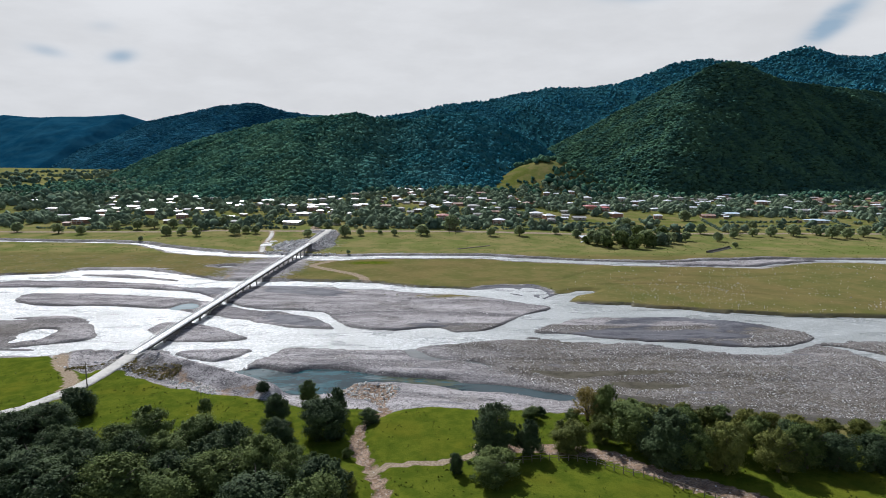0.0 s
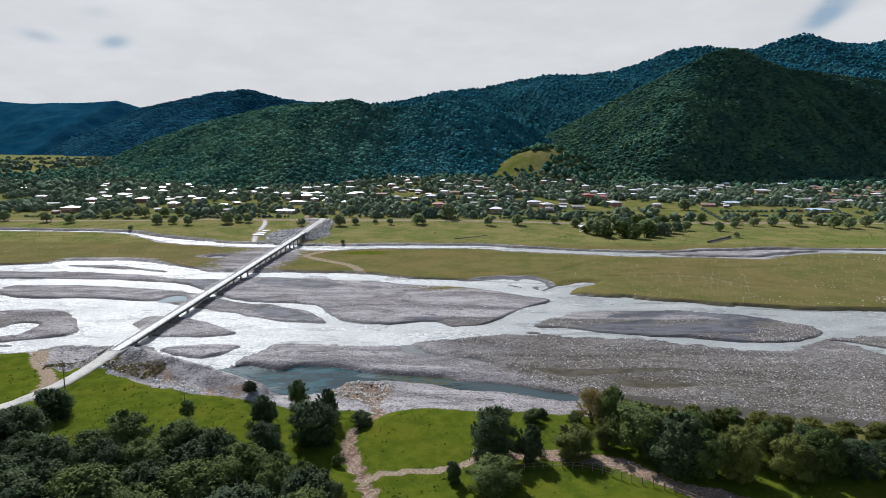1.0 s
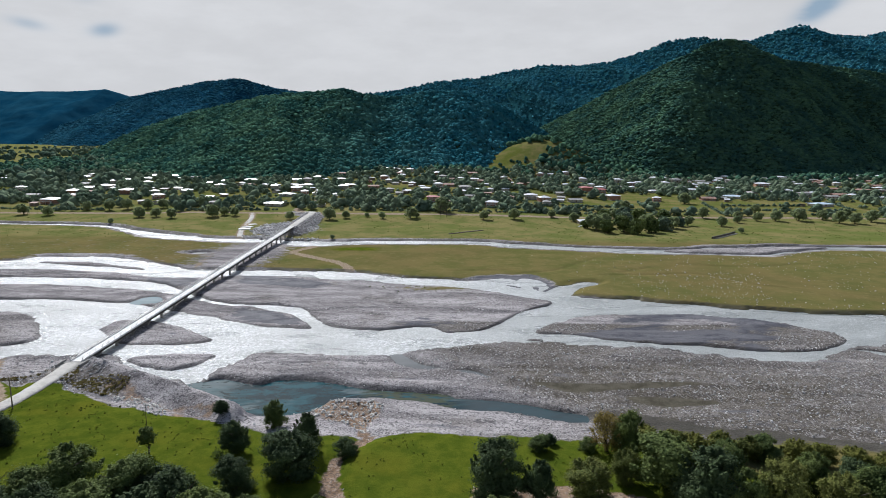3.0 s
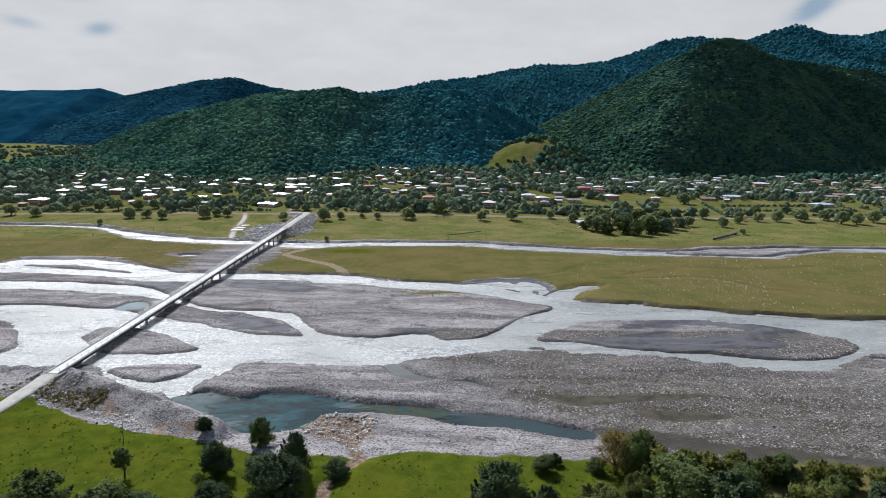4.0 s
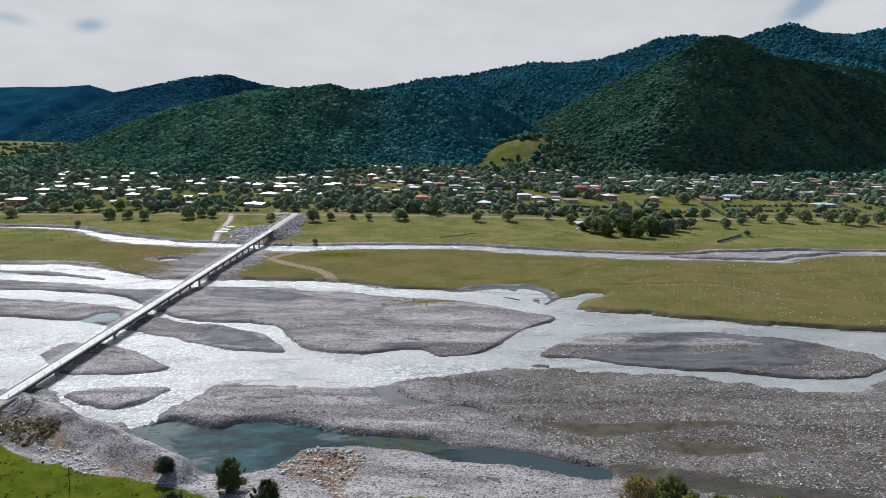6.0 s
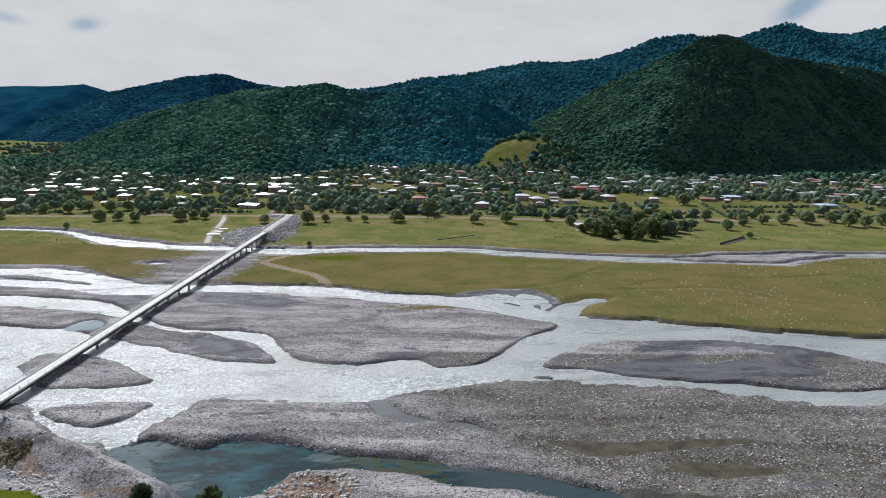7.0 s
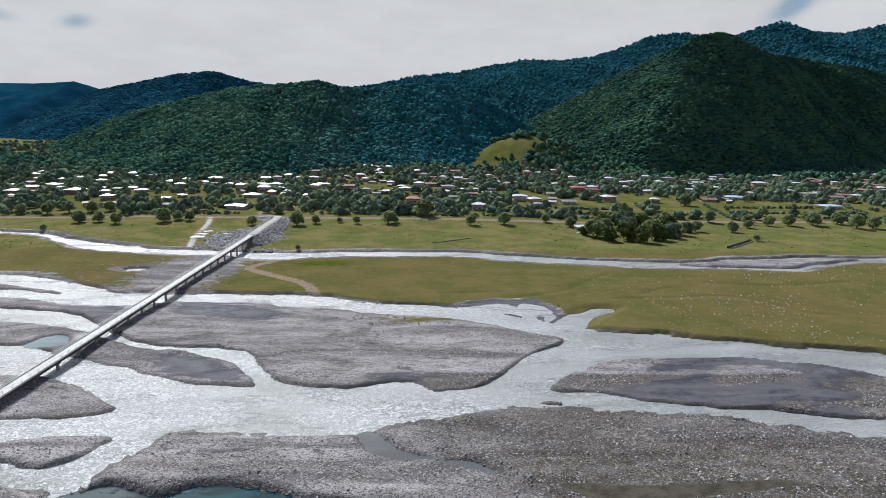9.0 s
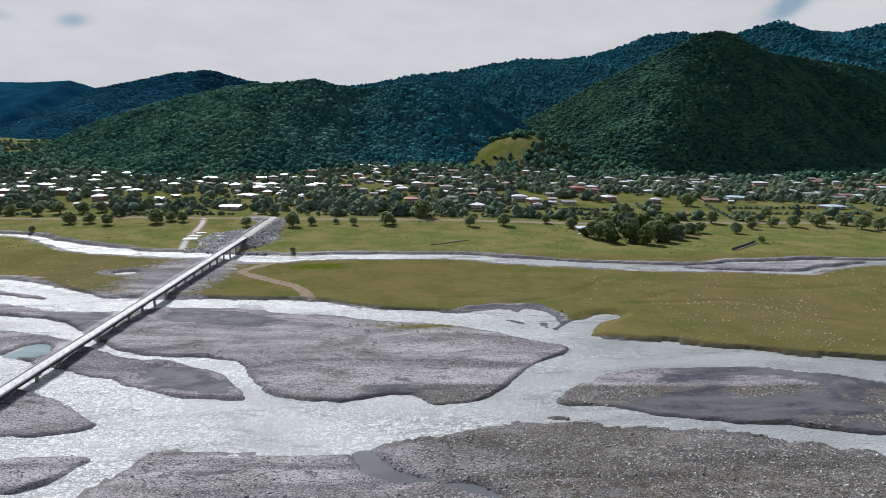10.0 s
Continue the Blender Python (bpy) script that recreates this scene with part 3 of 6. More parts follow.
PATHS = [  # worn tracks: half width, then the line
    (1.1, [(-112, 163), (-105, 152), (-97, 143), (-92, 136), (-90, 128)]),
    (1.1, [(-13, 96.5), (-8.6, 98), (-2.4, 99), (2, 100), (8, 104)]),
    (1.6, [(8, 105.5), (13, 105.4), (19, 105), (27, 103.5), (33, 100.4), (37, 96.4), (41, 93), (46, 91), (54, 86)]),
    (2.6, [(-420, 450), (-256, 452), (-192, 456), (-136, 453), (-93, 449), (-52, 450), (18, 449), (89, 449), (140, 452), (200, 462), (420, 470)]),
    (1.6, [(-114, 356), (-121, 382), (-127, 412), (-131, 434), (-136, 452)]),
    (-0.35, [(-106, 275), (-110, 300), (-112, 325), (-116, 345)]),
    (1.5, [(-66, 330), (-72, 318), (-72, 311), (-60, 300), (-46, 288), (-39, 272)]),
    (2.2, [(-96, 450), (-108, 470), (-100, 500), (-108, 560), (-90, 620)]),
]
CREEK = [(-17, 137), (-15, 129.6), (-14.6, 126), (-13.2, 124), (-15, 120.5), (-17, 116), (-17, 108), (-15, 102), (-13, 97), (-11, 92), (-10, 86), (-12, 70)]
CLAY = [(-26, 136.5), (-23.6, 139.6), (-18, 140.2), (-13.4, 139.8), (-12, 135.6), (-14, 130.5), (-20, 130.5), (-24, 132.4)]
PASTURE_RUTS = [[(26.8, 267.4), (48, 276.6), (62, 291.5), (78, 311)], [(67.5, 268), (88, 269.8), (107, 272.3), (117, 265.2), (124.4, 252.3), (133, 248)], [(6, 274.4), (28, 277)], [(77.5, 274), (94, 285.3)], [(110, 292), (136, 288), (170, 295)]]
BERM = [(-86, 158), (-76.5, 153.8), (-65.5, 147.2), (-54.5, 141), (-45.5, 134.8), (-37, 130)]
BAR_RILLS = [[(-82.5, 256.5), (-66.6, 252.3), (-55.1, 249.5), (-40.4, 242), (-27.1, 238.9), (-14.4, 238), (-1.8, 240), (8.5, 238.6)], [(-52.8, 277.8), (-45.9, 267.6), (-39.8, 256.9), (-34.8, 247.2)]]
DRY_RUT = [(2.3, 161.6), (10.4, 157.1), (15.9, 151.5), (21, 146.3), (25.7, 141.5), (31.2, 137.1), (38, 134)]
APPROACH = [(-88.4, 159, 1.7), (-87.6, 147, 1.6), (-88, 136, 1.5), (-90.4, 128.5, 1.2), (-95, 119.5, 1.05), (-108, 106, 1.0), (-150, 72, 1.0)]
CAUSEWAY = [(-88.4, 372, 4.95), (-88.5, 418, 6.0), (-89, 434, 6.3), (-94, 446, 5.2), (-106, 452, 4.0)]


def rounded(pts, closed=True, n=4):
    """A Catmull-Rom line through the points."""
    p = np.array(pts, float)
    k = len(p)
    out = []
    for i in range(k if closed else k - 1):
        a, b, c, d = (p[(i + o) % k] if closed else p[min(max(i + o, 0), k - 1)] for o in (-1, 0, 1, 2))
        for s in np.arange(n) / n:
            out.append(0.5 * (2 * b + (c - a) * s + (2 * a - 5 * b + 4 * c - d) * s**2 + (3 * b - a - 3 * c + d) * s**3))
    if not closed:
        out.append(p[-1])
    return np.array(out)


def line_distance(x, y, pts, reach=40.0, closed=False):
    """Distance of places to a line (and the share along each nearest piece's third value, if it has one)."""
    best, level = np.full(x.shape, reach), np.zeros(x.shape)
    q = np.vstack([pts, pts[:1]]) if closed else np.asarray(pts, float)
    lo, hi = q[:, :2].min(0) - reach, q[:, :2].max(0) + reach
    near = (x > lo[0]) & (x < hi[0]) & (y > lo[1]) & (y < hi[1])
    xs, ys, b, lv = x[near], y[near], best[near], level[near]
    for p0, p1 in zip(q[:-1], q[1:]):
        d = p1[:2] - p0[:2]
        t = np.clip(((xs - p0[0]) * d[0] + (ys - p0[1]) * d[1]) / max(d @ d, 1e-9), 0, 1)
        r = np.hypot(xs - p0[0] - t * d[0], ys - p0[1] - t * d[1])
        m = r < b
        b[m] = r[m]
        if len(p0) > 2:
            lv[m] = (p0[2] + t * (p1[2] - p0[2]))[m]
    best[near], level[near] = b, lv
    return best, level


def inside_distance(x, y, pts, reach=40.0):
    """Distance to an outline, positive inside it."""
    q = rounded(pts)
    d, _ = line_distance(x, y, q, reach, True)
    lo, hi = q.min(0) - 1, q.max(0) + 1
    near = (x > lo[0]) & (x < hi[0]) & (y > lo[1]) & (y < hi[1])
    xs, ys = x[near], y[near]
    odd = np.zeros(xs.shape, bool)
    for (x0, y0), (x1, y1) in zip(q, np.roll(q, -1, 0)):
        if y0 != y1:
            odd ^= ((y0 > ys) != (y1 > ys)) & (xs < (x1 - x0) * (ys - y0) / (y1 - y0) + x0)
    ins = np.zeros(x.shape, bool)
    ins[near] = odd
    return np.where(ins, d, -d)


def fall(x, y):
    """The valley floor's rise towards the village and the hills."""
    fan = np.exp(-((x + 30) / 150) ** 2)
    z = np.clip(y - 420, 0, 600) * 0.03 + np.clip(y - 350, 0, 450) * 0.025 * fan
    return z + 42 * np.exp(-((x - 140) / 85) ** 2 - ((y - 862) / 74) ** 2)


WATER_Z = -0.35


def land(x, y):
    """Height and surface kinds of the ground at places of the plan."""
    wob = value_noise(x, y, 9.0, 3) * 1.5 + value_noise(x, y, 2.6, 5) * 0.6
    river = inside_distance(x, y, RIVER_FAR + RIVER_NEAR, 60)
    for bar in BARS:
        river = np.minimum(river, -inside_distance(x, y, bar))
    water = np.maximum(river, np.minimum(inside_distance(x, y, FAR_CHANNEL) * 0.8, -inside_distance(x, y, FAR_BAR)))
    for pond in PONDS:
        water = np.maximum(water, inside_distance(x, y, pond))
    pool = inside_distance(x, y, POOL)
    water = np.maximum(water, pool) + wob * np.clip(1.2 - np.abs(water) / 8, 0.15, 1)
    far_y = np.interp(x, *np.array(RIVER_FAR).T)
    near_y = np.interp(x, *np.array(NEAR_BANK).T)
    steep = smoothstep(40, 70, x)
    lift_far = smoothstep(-0.5 - 0.3 * steep, 2.2 - 0.8 * steep, y - far_y + wob * (0.6 - 0.48 * steep))
    lift_far = lift_far * (1 - 0.9 * smoothstep(-5, 3, inside_distance(x, y, SILT_PATCHES[0])))
    near_in = near_y - y + wob
    lift_near = smoothstep(-2.0, 6.0, near_in)
    z = 0.10 + 0.28 * value_noise(x, y, 14.0, 8) + 0.12 * value_noise(x, y, 3.0, 12)
    # old flood terraces step down across the bars
    for size, seed in ((15.0, 41), (9.0, 47)):
        n = value_noise(x * 0.33, y, size, seed)
        z = z + 0.22 * smoothstep(-0.05, 0.05, n + 0.08) - 0.1
    z = z * (1 - lift_far) + lift_far * (0.62 + 0.25 * steep * (y < 300) + 0.3 * value_noise(x, y, 45.0, 15) + 0.08 * value_noise(x, y, 5.0, 17))
    z = z * (1 - lift_near) + lift_near * (0.95 + 0.35 * value_noise(x, y, 30.0, 19) + 0.1 * value_noise(x, y, 4.0, 21))
    z = z + 0.35 * value_noise(x * 0.3, y, 7.0, 25) * smoothstep(350, 366, y) * smoothstep(470, 440, y)
    z = z + fall(x, y)
    big = smoothstep(420, 900, np.hypot(x * 0.8, y)) * 2.5
    z = z + big * value_noise(x, y, 160.0, 23)
    # the dry rut and the creek cut into the banks
    rut, _ = line_distance(x, y, rounded(DRY_RUT, False), 12)
    z = z - 0.7 * np.exp(-((rut + 0.3 * wob) / 1.1) ** 2) + 0.25 * np.exp(-((rut - 3) / 2) ** 2)
    for line in BAR_RILLS:
        cut, _ = line_distance(x, y, rounded(line, False), 10)
        z = np.maximum(z - 0.3 * np.exp(-((cut + 0.5 * wob) / 1.2) ** 2), -0.2)
    for line in PASTURE_RUTS:
        cut, _ = line_distance(x, y, rounded(line, False), 8)
        z = z - 0.35 * np.exp(-(cut / 1.1) ** 2)
    creek, _ = line_distance(x, y, rounded(CREEK, False), 12)
    z = z - 0.9 * np.exp(-((creek + wob * 0.3) / 1.5) ** 2)
    shallow = smoothstep(-2, 3, inside_distance(x, y, SILT_PATCHES[0]) + wob)
    z = z * (1 - shallow) + (-0.40 + 0.12 * value_noise(x, y, 6.0, 27)) * shallow
    # the scarp of cobbles over the pool
    z = z + 0.6 * np.exp(-((-pool - 3.2) / 2.6) ** 2) * smoothstep(139, 143, y + np.clip(x, 0, 30) * 0.24)
    # the low shores of the backwater finger
    low = smoothstep(-4.5, -0.5, inside_distance(x, y, PONDS[3]))
    z = z * (1 - low) - 0.25 * low
    # the flood bank of dredged gravel beside the pool
    ridge = np.array(BERM, float)
    off = (y - np.interp(x, ridge[:, 0], ridge[:, 1])) * 0.86 + wob * 0.35
    bank = 3.2 - np.where(off > 0, off * 0.66, -off * 0.6) + 0.2 * value_noise(x, y, 4.0, 31)
    bank = bank - 4 * smoothstep(-82, -88, x) - 4 * smoothstep(-42, -34, x)
    z = np.maximum(z, bank)
    on_bank = smoothstep(0.3, 0.9, bank)
    # channels
    k = smoothstep(-0.6, 0.7, water)
    z = z * (1 - k) + (-1.1) * k
    # raised roads
    road = np.zeros_like(x)
    for way, half in ((APPROACH, 2.3), (CAUSEWAY, 2.4)):
        d, level = line_distance(x, y, np.array(way), 16)
        hill = level - 0.12 - np.clip(d - half - 0.5, 0, None) * 0.62 + 0.25 * value_noise(x, y, 2.2, 29) * (d > half)
        z = np.where((d < 15.9) & (hill > z), hill, z)
        road = np.maximum(road, smoothstep(half + 6.5, half + 3.0, d))
    lift_turf = np.where(steep > 0, smoothstep(-0.5 - 1.7 * steep, 2.2 - 2.9 * steep, y - far_y + wob * 0.12), lift_far)
    lift_turf = lift_turf * (1 - 0.9 * smoothstep(-5, 3, inside_distance(x, y, SILT_PATCHES[0])))
    grass = np.maximum(lift_turf * (0.9 - 0.2 * smoothstep(-60, -120, x) * (y < 345)), smoothstep(0.0, 3.5, near_in))
    # bare gravel round the bridge and its far bank
    bare = np.exp(-((x + 93) / 17) ** 2 - ((y - 306) / 34) ** 2) + np.exp(-((x + 96) / 20) ** 2 - ((y - 388) / 26) ** 2)
    grass = np.clip(grass - 0.95 * bare - road * (y > 330), 0, 1)
    # bare stony margins and bar of the far channel
    grass = grass * (1 - 0.6 * smoothstep(-5.0, -2.0, water) * (y > 300)) * (1 - smoothstep(-4, 1, inside_distance(x, y, FAR_BAR)))
    # tufted green on the central bar
    tuft = np.exp(-((x - 2) / 26) ** 2 - ((y - 243) / 4.5) ** 2) + 0.8 * np.exp(-((x + 42) / 7) ** 2 - ((y - 250) / 3) ** 2) + np.exp(-((x - 150) / 26) ** 2 - ((y - 171) / 5) ** 2)
    grass = np.clip(grass + 0.62 * np.clip(tuft, 0, 1) - 0.8 * on_bank, 0, 1)
    lush = np.maximum(smoothstep(-1, 2, near_in) * 0.95, 0.34 * smoothstep(352, 372, y))
    lush = lush * (1 - 0.8 * smoothstep(34, 60, x) * smoothstep(106, 114, y) * (y < 200))
    lush = np.maximum(lush, (0.48 - 0.1 * smoothstep(650, 740, y)) * smoothstep(456, 480, y))
    lush = np.maximum(lush, 0.35 * np.exp(-((y - far_y - 4) / 10) ** 2) * (x > 40))
    lush = np.maximum(lush, 0.75 * np.exp(-((x + 45) / 16) ** 2 - ((y - 325) / 10) ** 2))
    lush = np.maximum(lush, 0.62 * np.exp(-((x - 76) / 60) ** 2 - ((y - 812) / 70) ** 2))
    lush = np.maximum(lush, 0.3 * smoothstep(860, 980, y))
    hay = smoothstep(348, 366, y) * (1 - 0.35 * smoothstep(470, 520, y) * (y < 760)) * (1 - 0.6 * np.exp(-((x - 76) / 70) ** 2 - ((y - 812) / 70) ** 2))
    dirt = np.zeros_like(x)
    for half, way in PATHS:
        d, _ = line_distance(x, y, rounded(way, False), 12)
        half = half * (-0.5 if way[0][0] == 8 else 0.3 if way[0][0] == -13 else 1.0)
        dirt = np.maximum(dirt, smoothstep(half + 1.0, half - 0.6, d + 0.35 * wob))
    clay = np.maximum(smoothstep(-2.0, 1.5, inside_distance(x, y, CLAY)), 0.9 * smoothstep(1.5, 0.4, creek + 0.4 * wob))
    scar, _ = line_distance(x, y, np.array([(-73, 146.5), (-63, 139), (-55, 134), (-46, 132)], float), 12)
    clay = np.maximum(clay, 0.55 * smoothstep(2.6, 0.4, scar + wob))
    lane, _ = line_distance(x, y, rounded(PATHS[2][1], False), 12)
    clay = np.maximum(clay, smoothstep(2.6, 0.8, lane + 0.7 * wob))
    silt = np.zeros_like(x)
    for s in SILT_PATCHES:
        silt = np.maximum(silt, smoothstep(-7, 4, inside_distance(x, y, s) + wob))
    sand = np.zeros_like(x)
    for p in SANDS:
        sand = np.maximum(sand, smoothstep(-1.5, 1.2, inside_distance(x, y, p) + 0.5 * wob))
    mud, _ = line_distance(x, y, rounded(MUD, False), 14)
    mud = smoothstep(3.0, 1.4, mud + 0.6 * wob)
    sand = np.maximum(sand, mud)
    earth = np.clip(np.exp(-((x - 48) / 62) ** 2 - ((y - 150) / 20) ** 2) * smoothstep(-12, 16, x - 0.9 * (165 - y)) * 1.5 + 0.9 * np.exp(-((x - 110) / 60) ** 2 - ((y - 128) / 9) ** 2), 0, 1)
    # the older, browner half of the near bar lies beyond the dry rut
    old = smoothstep(-1.5, 1.5, x - np.interp(y, [120, 137, 150, 162, 172, 185], [60, 32, 18, 2, -2, -14]) + wob) * (y < 200) * (y > near_y - 4)
    earth = np.maximum(earth, old * np.clip(0.85 + 0.5 * value_noise(x * 0.5, y, 16.0, 53), 0.4, 1.0))
    earth = np.maximum(earth, 0.8 * np.exp(-((x + 145) / 22) ** 2 - ((y - 186) / 16) ** 2))
    weedy, _ = line_distance(x, y, np.array([(-98, 148), (-90, 152), (-82, 150.5), (-72, 144)], float), 12)
    earth = np.maximum(earth, 0.95 * smoothstep(4.0, 1.5, weedy + wob))
    wet_shade = np.maximum(smoothstep(-1.3, -0.3, water) * (1 - 0.6 * lift_near), 0.8 * mud)
    # shade under the far cut bank, painted as a dark line along it
    wet_shade = np.maximum(wet_shade, steep * np.exp(-((y - far_y + 0.3) / 1.3) ** 2))
    return z, dict(grass=grass, lush=lush, dirt=dirt, clay=clay, silt=silt, earth=earth, sand=sand, hay=hay, shore=np.clip(-water, 0, 40), wet_shade=wet_shade), water


def spread(lo, hi, step, reach_lo, reach_hi, growth=1.09, most=60.0):
    """Even steps from lo to hi, growing steps beyond."""
    a = list(np.arange(lo, hi + step, step))
    s = step
    while a[-1] < reach_hi:
        s = min(s * growth, most * (1 + a[-1] / 1500))
        a.append(a[-1] + s)
    s = step
    while a[0] > reach_lo:
        s = min(s * growth, most * (1 - a[0] / 1500))
        a.insert(0, a[0] - s)
    return np.array(a)


def build_ground():
    xs = spread(-145, 145, 1.05, -4600, 4600, 1.035)
    ys = np.concatenate([spread(84, 285, 0.9, -900, 286, 1.1), spread(286, 480, 1.5, 286, 4800, 1.03)[1:]])
    gx, gy = np.meshgrid(xs, ys)
    x, y = gx.ravel(), gy.ravel()
    z, kinds, water = land(x, y)
    w, h = len(xs), len(ys)
    i = (np.arange(h - 1)[:, None] * w + np.arange(w - 1)[None]).ravel()
    me = mesh_np("ground", np.column_stack([x, y, z]), np.column_stack([i, i + 1, i + w + 1, i + w]), M_GROUND, True)
    for key, value in kinds.items():
        me.attributes.new(key, "FLOAT", "POINT").data.foreach_set("value", value.astype(np.float32))
    tagged(new("ground", me), "braided gravel river plain with olive pasture and green meadow", "ground", kind="structure")


build_ground()


def sheet(name, x0, x1, y0, y1, z, n, mat, label):
    gx, gy = np.meshgrid(np.linspace(x0, x1, n + 1), np.linspace(y0, y1, n + 1))
    i = (np.arange(n)[:, None] * (n + 1) + np.arange(n)[None]).ravel()
    me = mesh_np(name, np.column_stack([gx.ravel(), gy.ravel(), np.full(gx.size, z)]), np.column_stack([i, i + 1, i + n + 2, i + n + 1]), mat, True)
    return tagged(new(name, me), label, "water", kind="structure")


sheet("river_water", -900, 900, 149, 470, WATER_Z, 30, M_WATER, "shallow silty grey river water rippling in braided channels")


def water_patch(name, outline, grow, z, mat, label):
    """Still water within an outline, reaching a little under its shores."""
    q = rounded(outline)
    t = np.roll(q, -1, 0) - np.roll(q, 1, 0)
    t /= np.linalg.norm(t, axis=1, keepdims=True) + 1e-9
    out = np.column_stack([t[:, 1], -t[:, 0]])
    area = (q[:, 0] * np.roll(q[:, 1], -1) - q[:, 1] * np.roll(q[:, 0], -1)).sum()
    q = q + out * grow * (1 if area > 0 else -1)
    bm = bmesh.new()
    bm.faces.new([bm.verts.new((x, y, z)) for x, y in q])
    bmesh.ops.triangulate(bm, faces=bm.faces[:])
    bmesh.ops.recalc_face_normals(bm, faces=bm.faces[:])
    if bm.faces[:][0].normal.z < 0:
        bmesh.ops.reverse_faces(bm, faces=bm.faces[:])
    me = bpy.data.meshes.new(name)
    bm.to_mesh(me)
    bm.free()
    me.materials.append(mat)
    return tagged(new(name, me), label, "water", kind="structure")


water_patch("pool_water", POOL, 1.3, WATER_Z + 0.02, M_POOL, "still blue-green side pool on the gravel")
water_patch("slough_water", PONDS[2], 1.0, WATER_Z + 0.02, M_SLOUGH, "still grey-brown water in a narrow slough")
water_patch("pond_water", PONDS[0], 1.0, WATER_Z + 0.02, M_POND, "still pale blue pond beside the bridge")


def land_z(x, y):
    return float(land(np.array([float(x)]), np.array([float(y)]))[0][0])


def land_zs(pts):
    p = np.array(pts, float)
    return land(p[:, 0], p[:, 1])[0]


# ---- crowns ----
def ball(sub):
    bm = bmesh.new()
    bmesh.ops.create_icosphere(bm, subdivisions=sub, radius=1.0)
    bm.verts.ensure_lookup_table()
    v = np.array([p.co[:] for p in bm.verts])
    f = np.array([[p.index for p in q.verts] for q in bm.faces])
    bm.free()
    return v, f


def lumpy(sub, seed, rough=0.28):
    """A crown outline with lumps and dents."""
    v, f = ball(sub)
    r = np.array([1 + rough * 1.6 * noise.noise(Vector(p) * 1.7 + Vector((seed * 7.1, 0, 3))) + rough * noise.noise(Vector(p) * 4.1 + Vector((0, seed * 3.3, 1))) for p in v])
    v = v * r[:, None]
    v[:, 2] = np.where(v[:, 2] < -0.55, -0.55 + (v[:, 2] + 0.55) * 0.3, v[:, 2])
    return v, f


def scatter_mesh(name, forms, places, sizes, heights, mat, rs, smooth=False):
    """Many small forms joined into one mesh: places (n, 3), widths and heights."""
    vs, fs, n = [], [], 0
    pick = rs.randint(0, len(forms), len(places))
    turn = rs.rand(len(places)) * 2 * math.pi
    for k, (v, f) in enumerate(forms):
        at = np.where(pick == k)[0]
        if not len(at):
            continue
        c, s = np.cos(turn[at])[:, None], np.sin(turn[at])[:, None]
        x = v[None, :, 0] * c - v[None, :, 1] * s
        y = v[None, :, 0] * s + v[None, :, 1] * c
        p = np.stack([x * sizes[at, None], y * sizes[at, None], np.broadcast_to(v[None, :, 2], x.shape) * heights[at, None]], -1) + places[at, None]
        vs.append(p.reshape(-1, 3))
        fs.append((f[None] + (np.arange(len(at)) * len(v))[:, None, None]).reshape(-1, f.shape[1]) + n)
        n += len(at) * len(v)
    return mesh_np(name, np.vstack(vs), np.vstack(fs), mat, smooth)


def leaf_quads(centres, outward, size, rs, loose=0.9):
    """Bent leaf sprays, one quad each, facing roughly outward."""
    n = len(centres)
    nrm = outward + rs.normal(0, loose, (n, 3))
    nrm[:, 2] += 0.25
    nrm /= np.linalg.norm(nrm, axis=1, keepdims=True)
    a = np.cross(nrm, rs.normal(0, 1, (n, 3)))
    a /= np.linalg.norm(a, axis=1, keepdims=True)
    b = np.cross(nrm, a)
    s = (size * (0.6 + 0.8 * rs.rand(n)))[:, None]
    w = s * (0.55 + 0.3 * rs.rand(n))[:, None]
    v = np.stack([centres - a * s, centres - b * w + nrm * s * 0.22, centres + a * s, centres + b * w + nrm * s * 0.22], 1).reshape(-1, 3)
    i = np.arange(n) * 4
    return v, np.column_stack([i, i + 1, i + 2, i + 3])


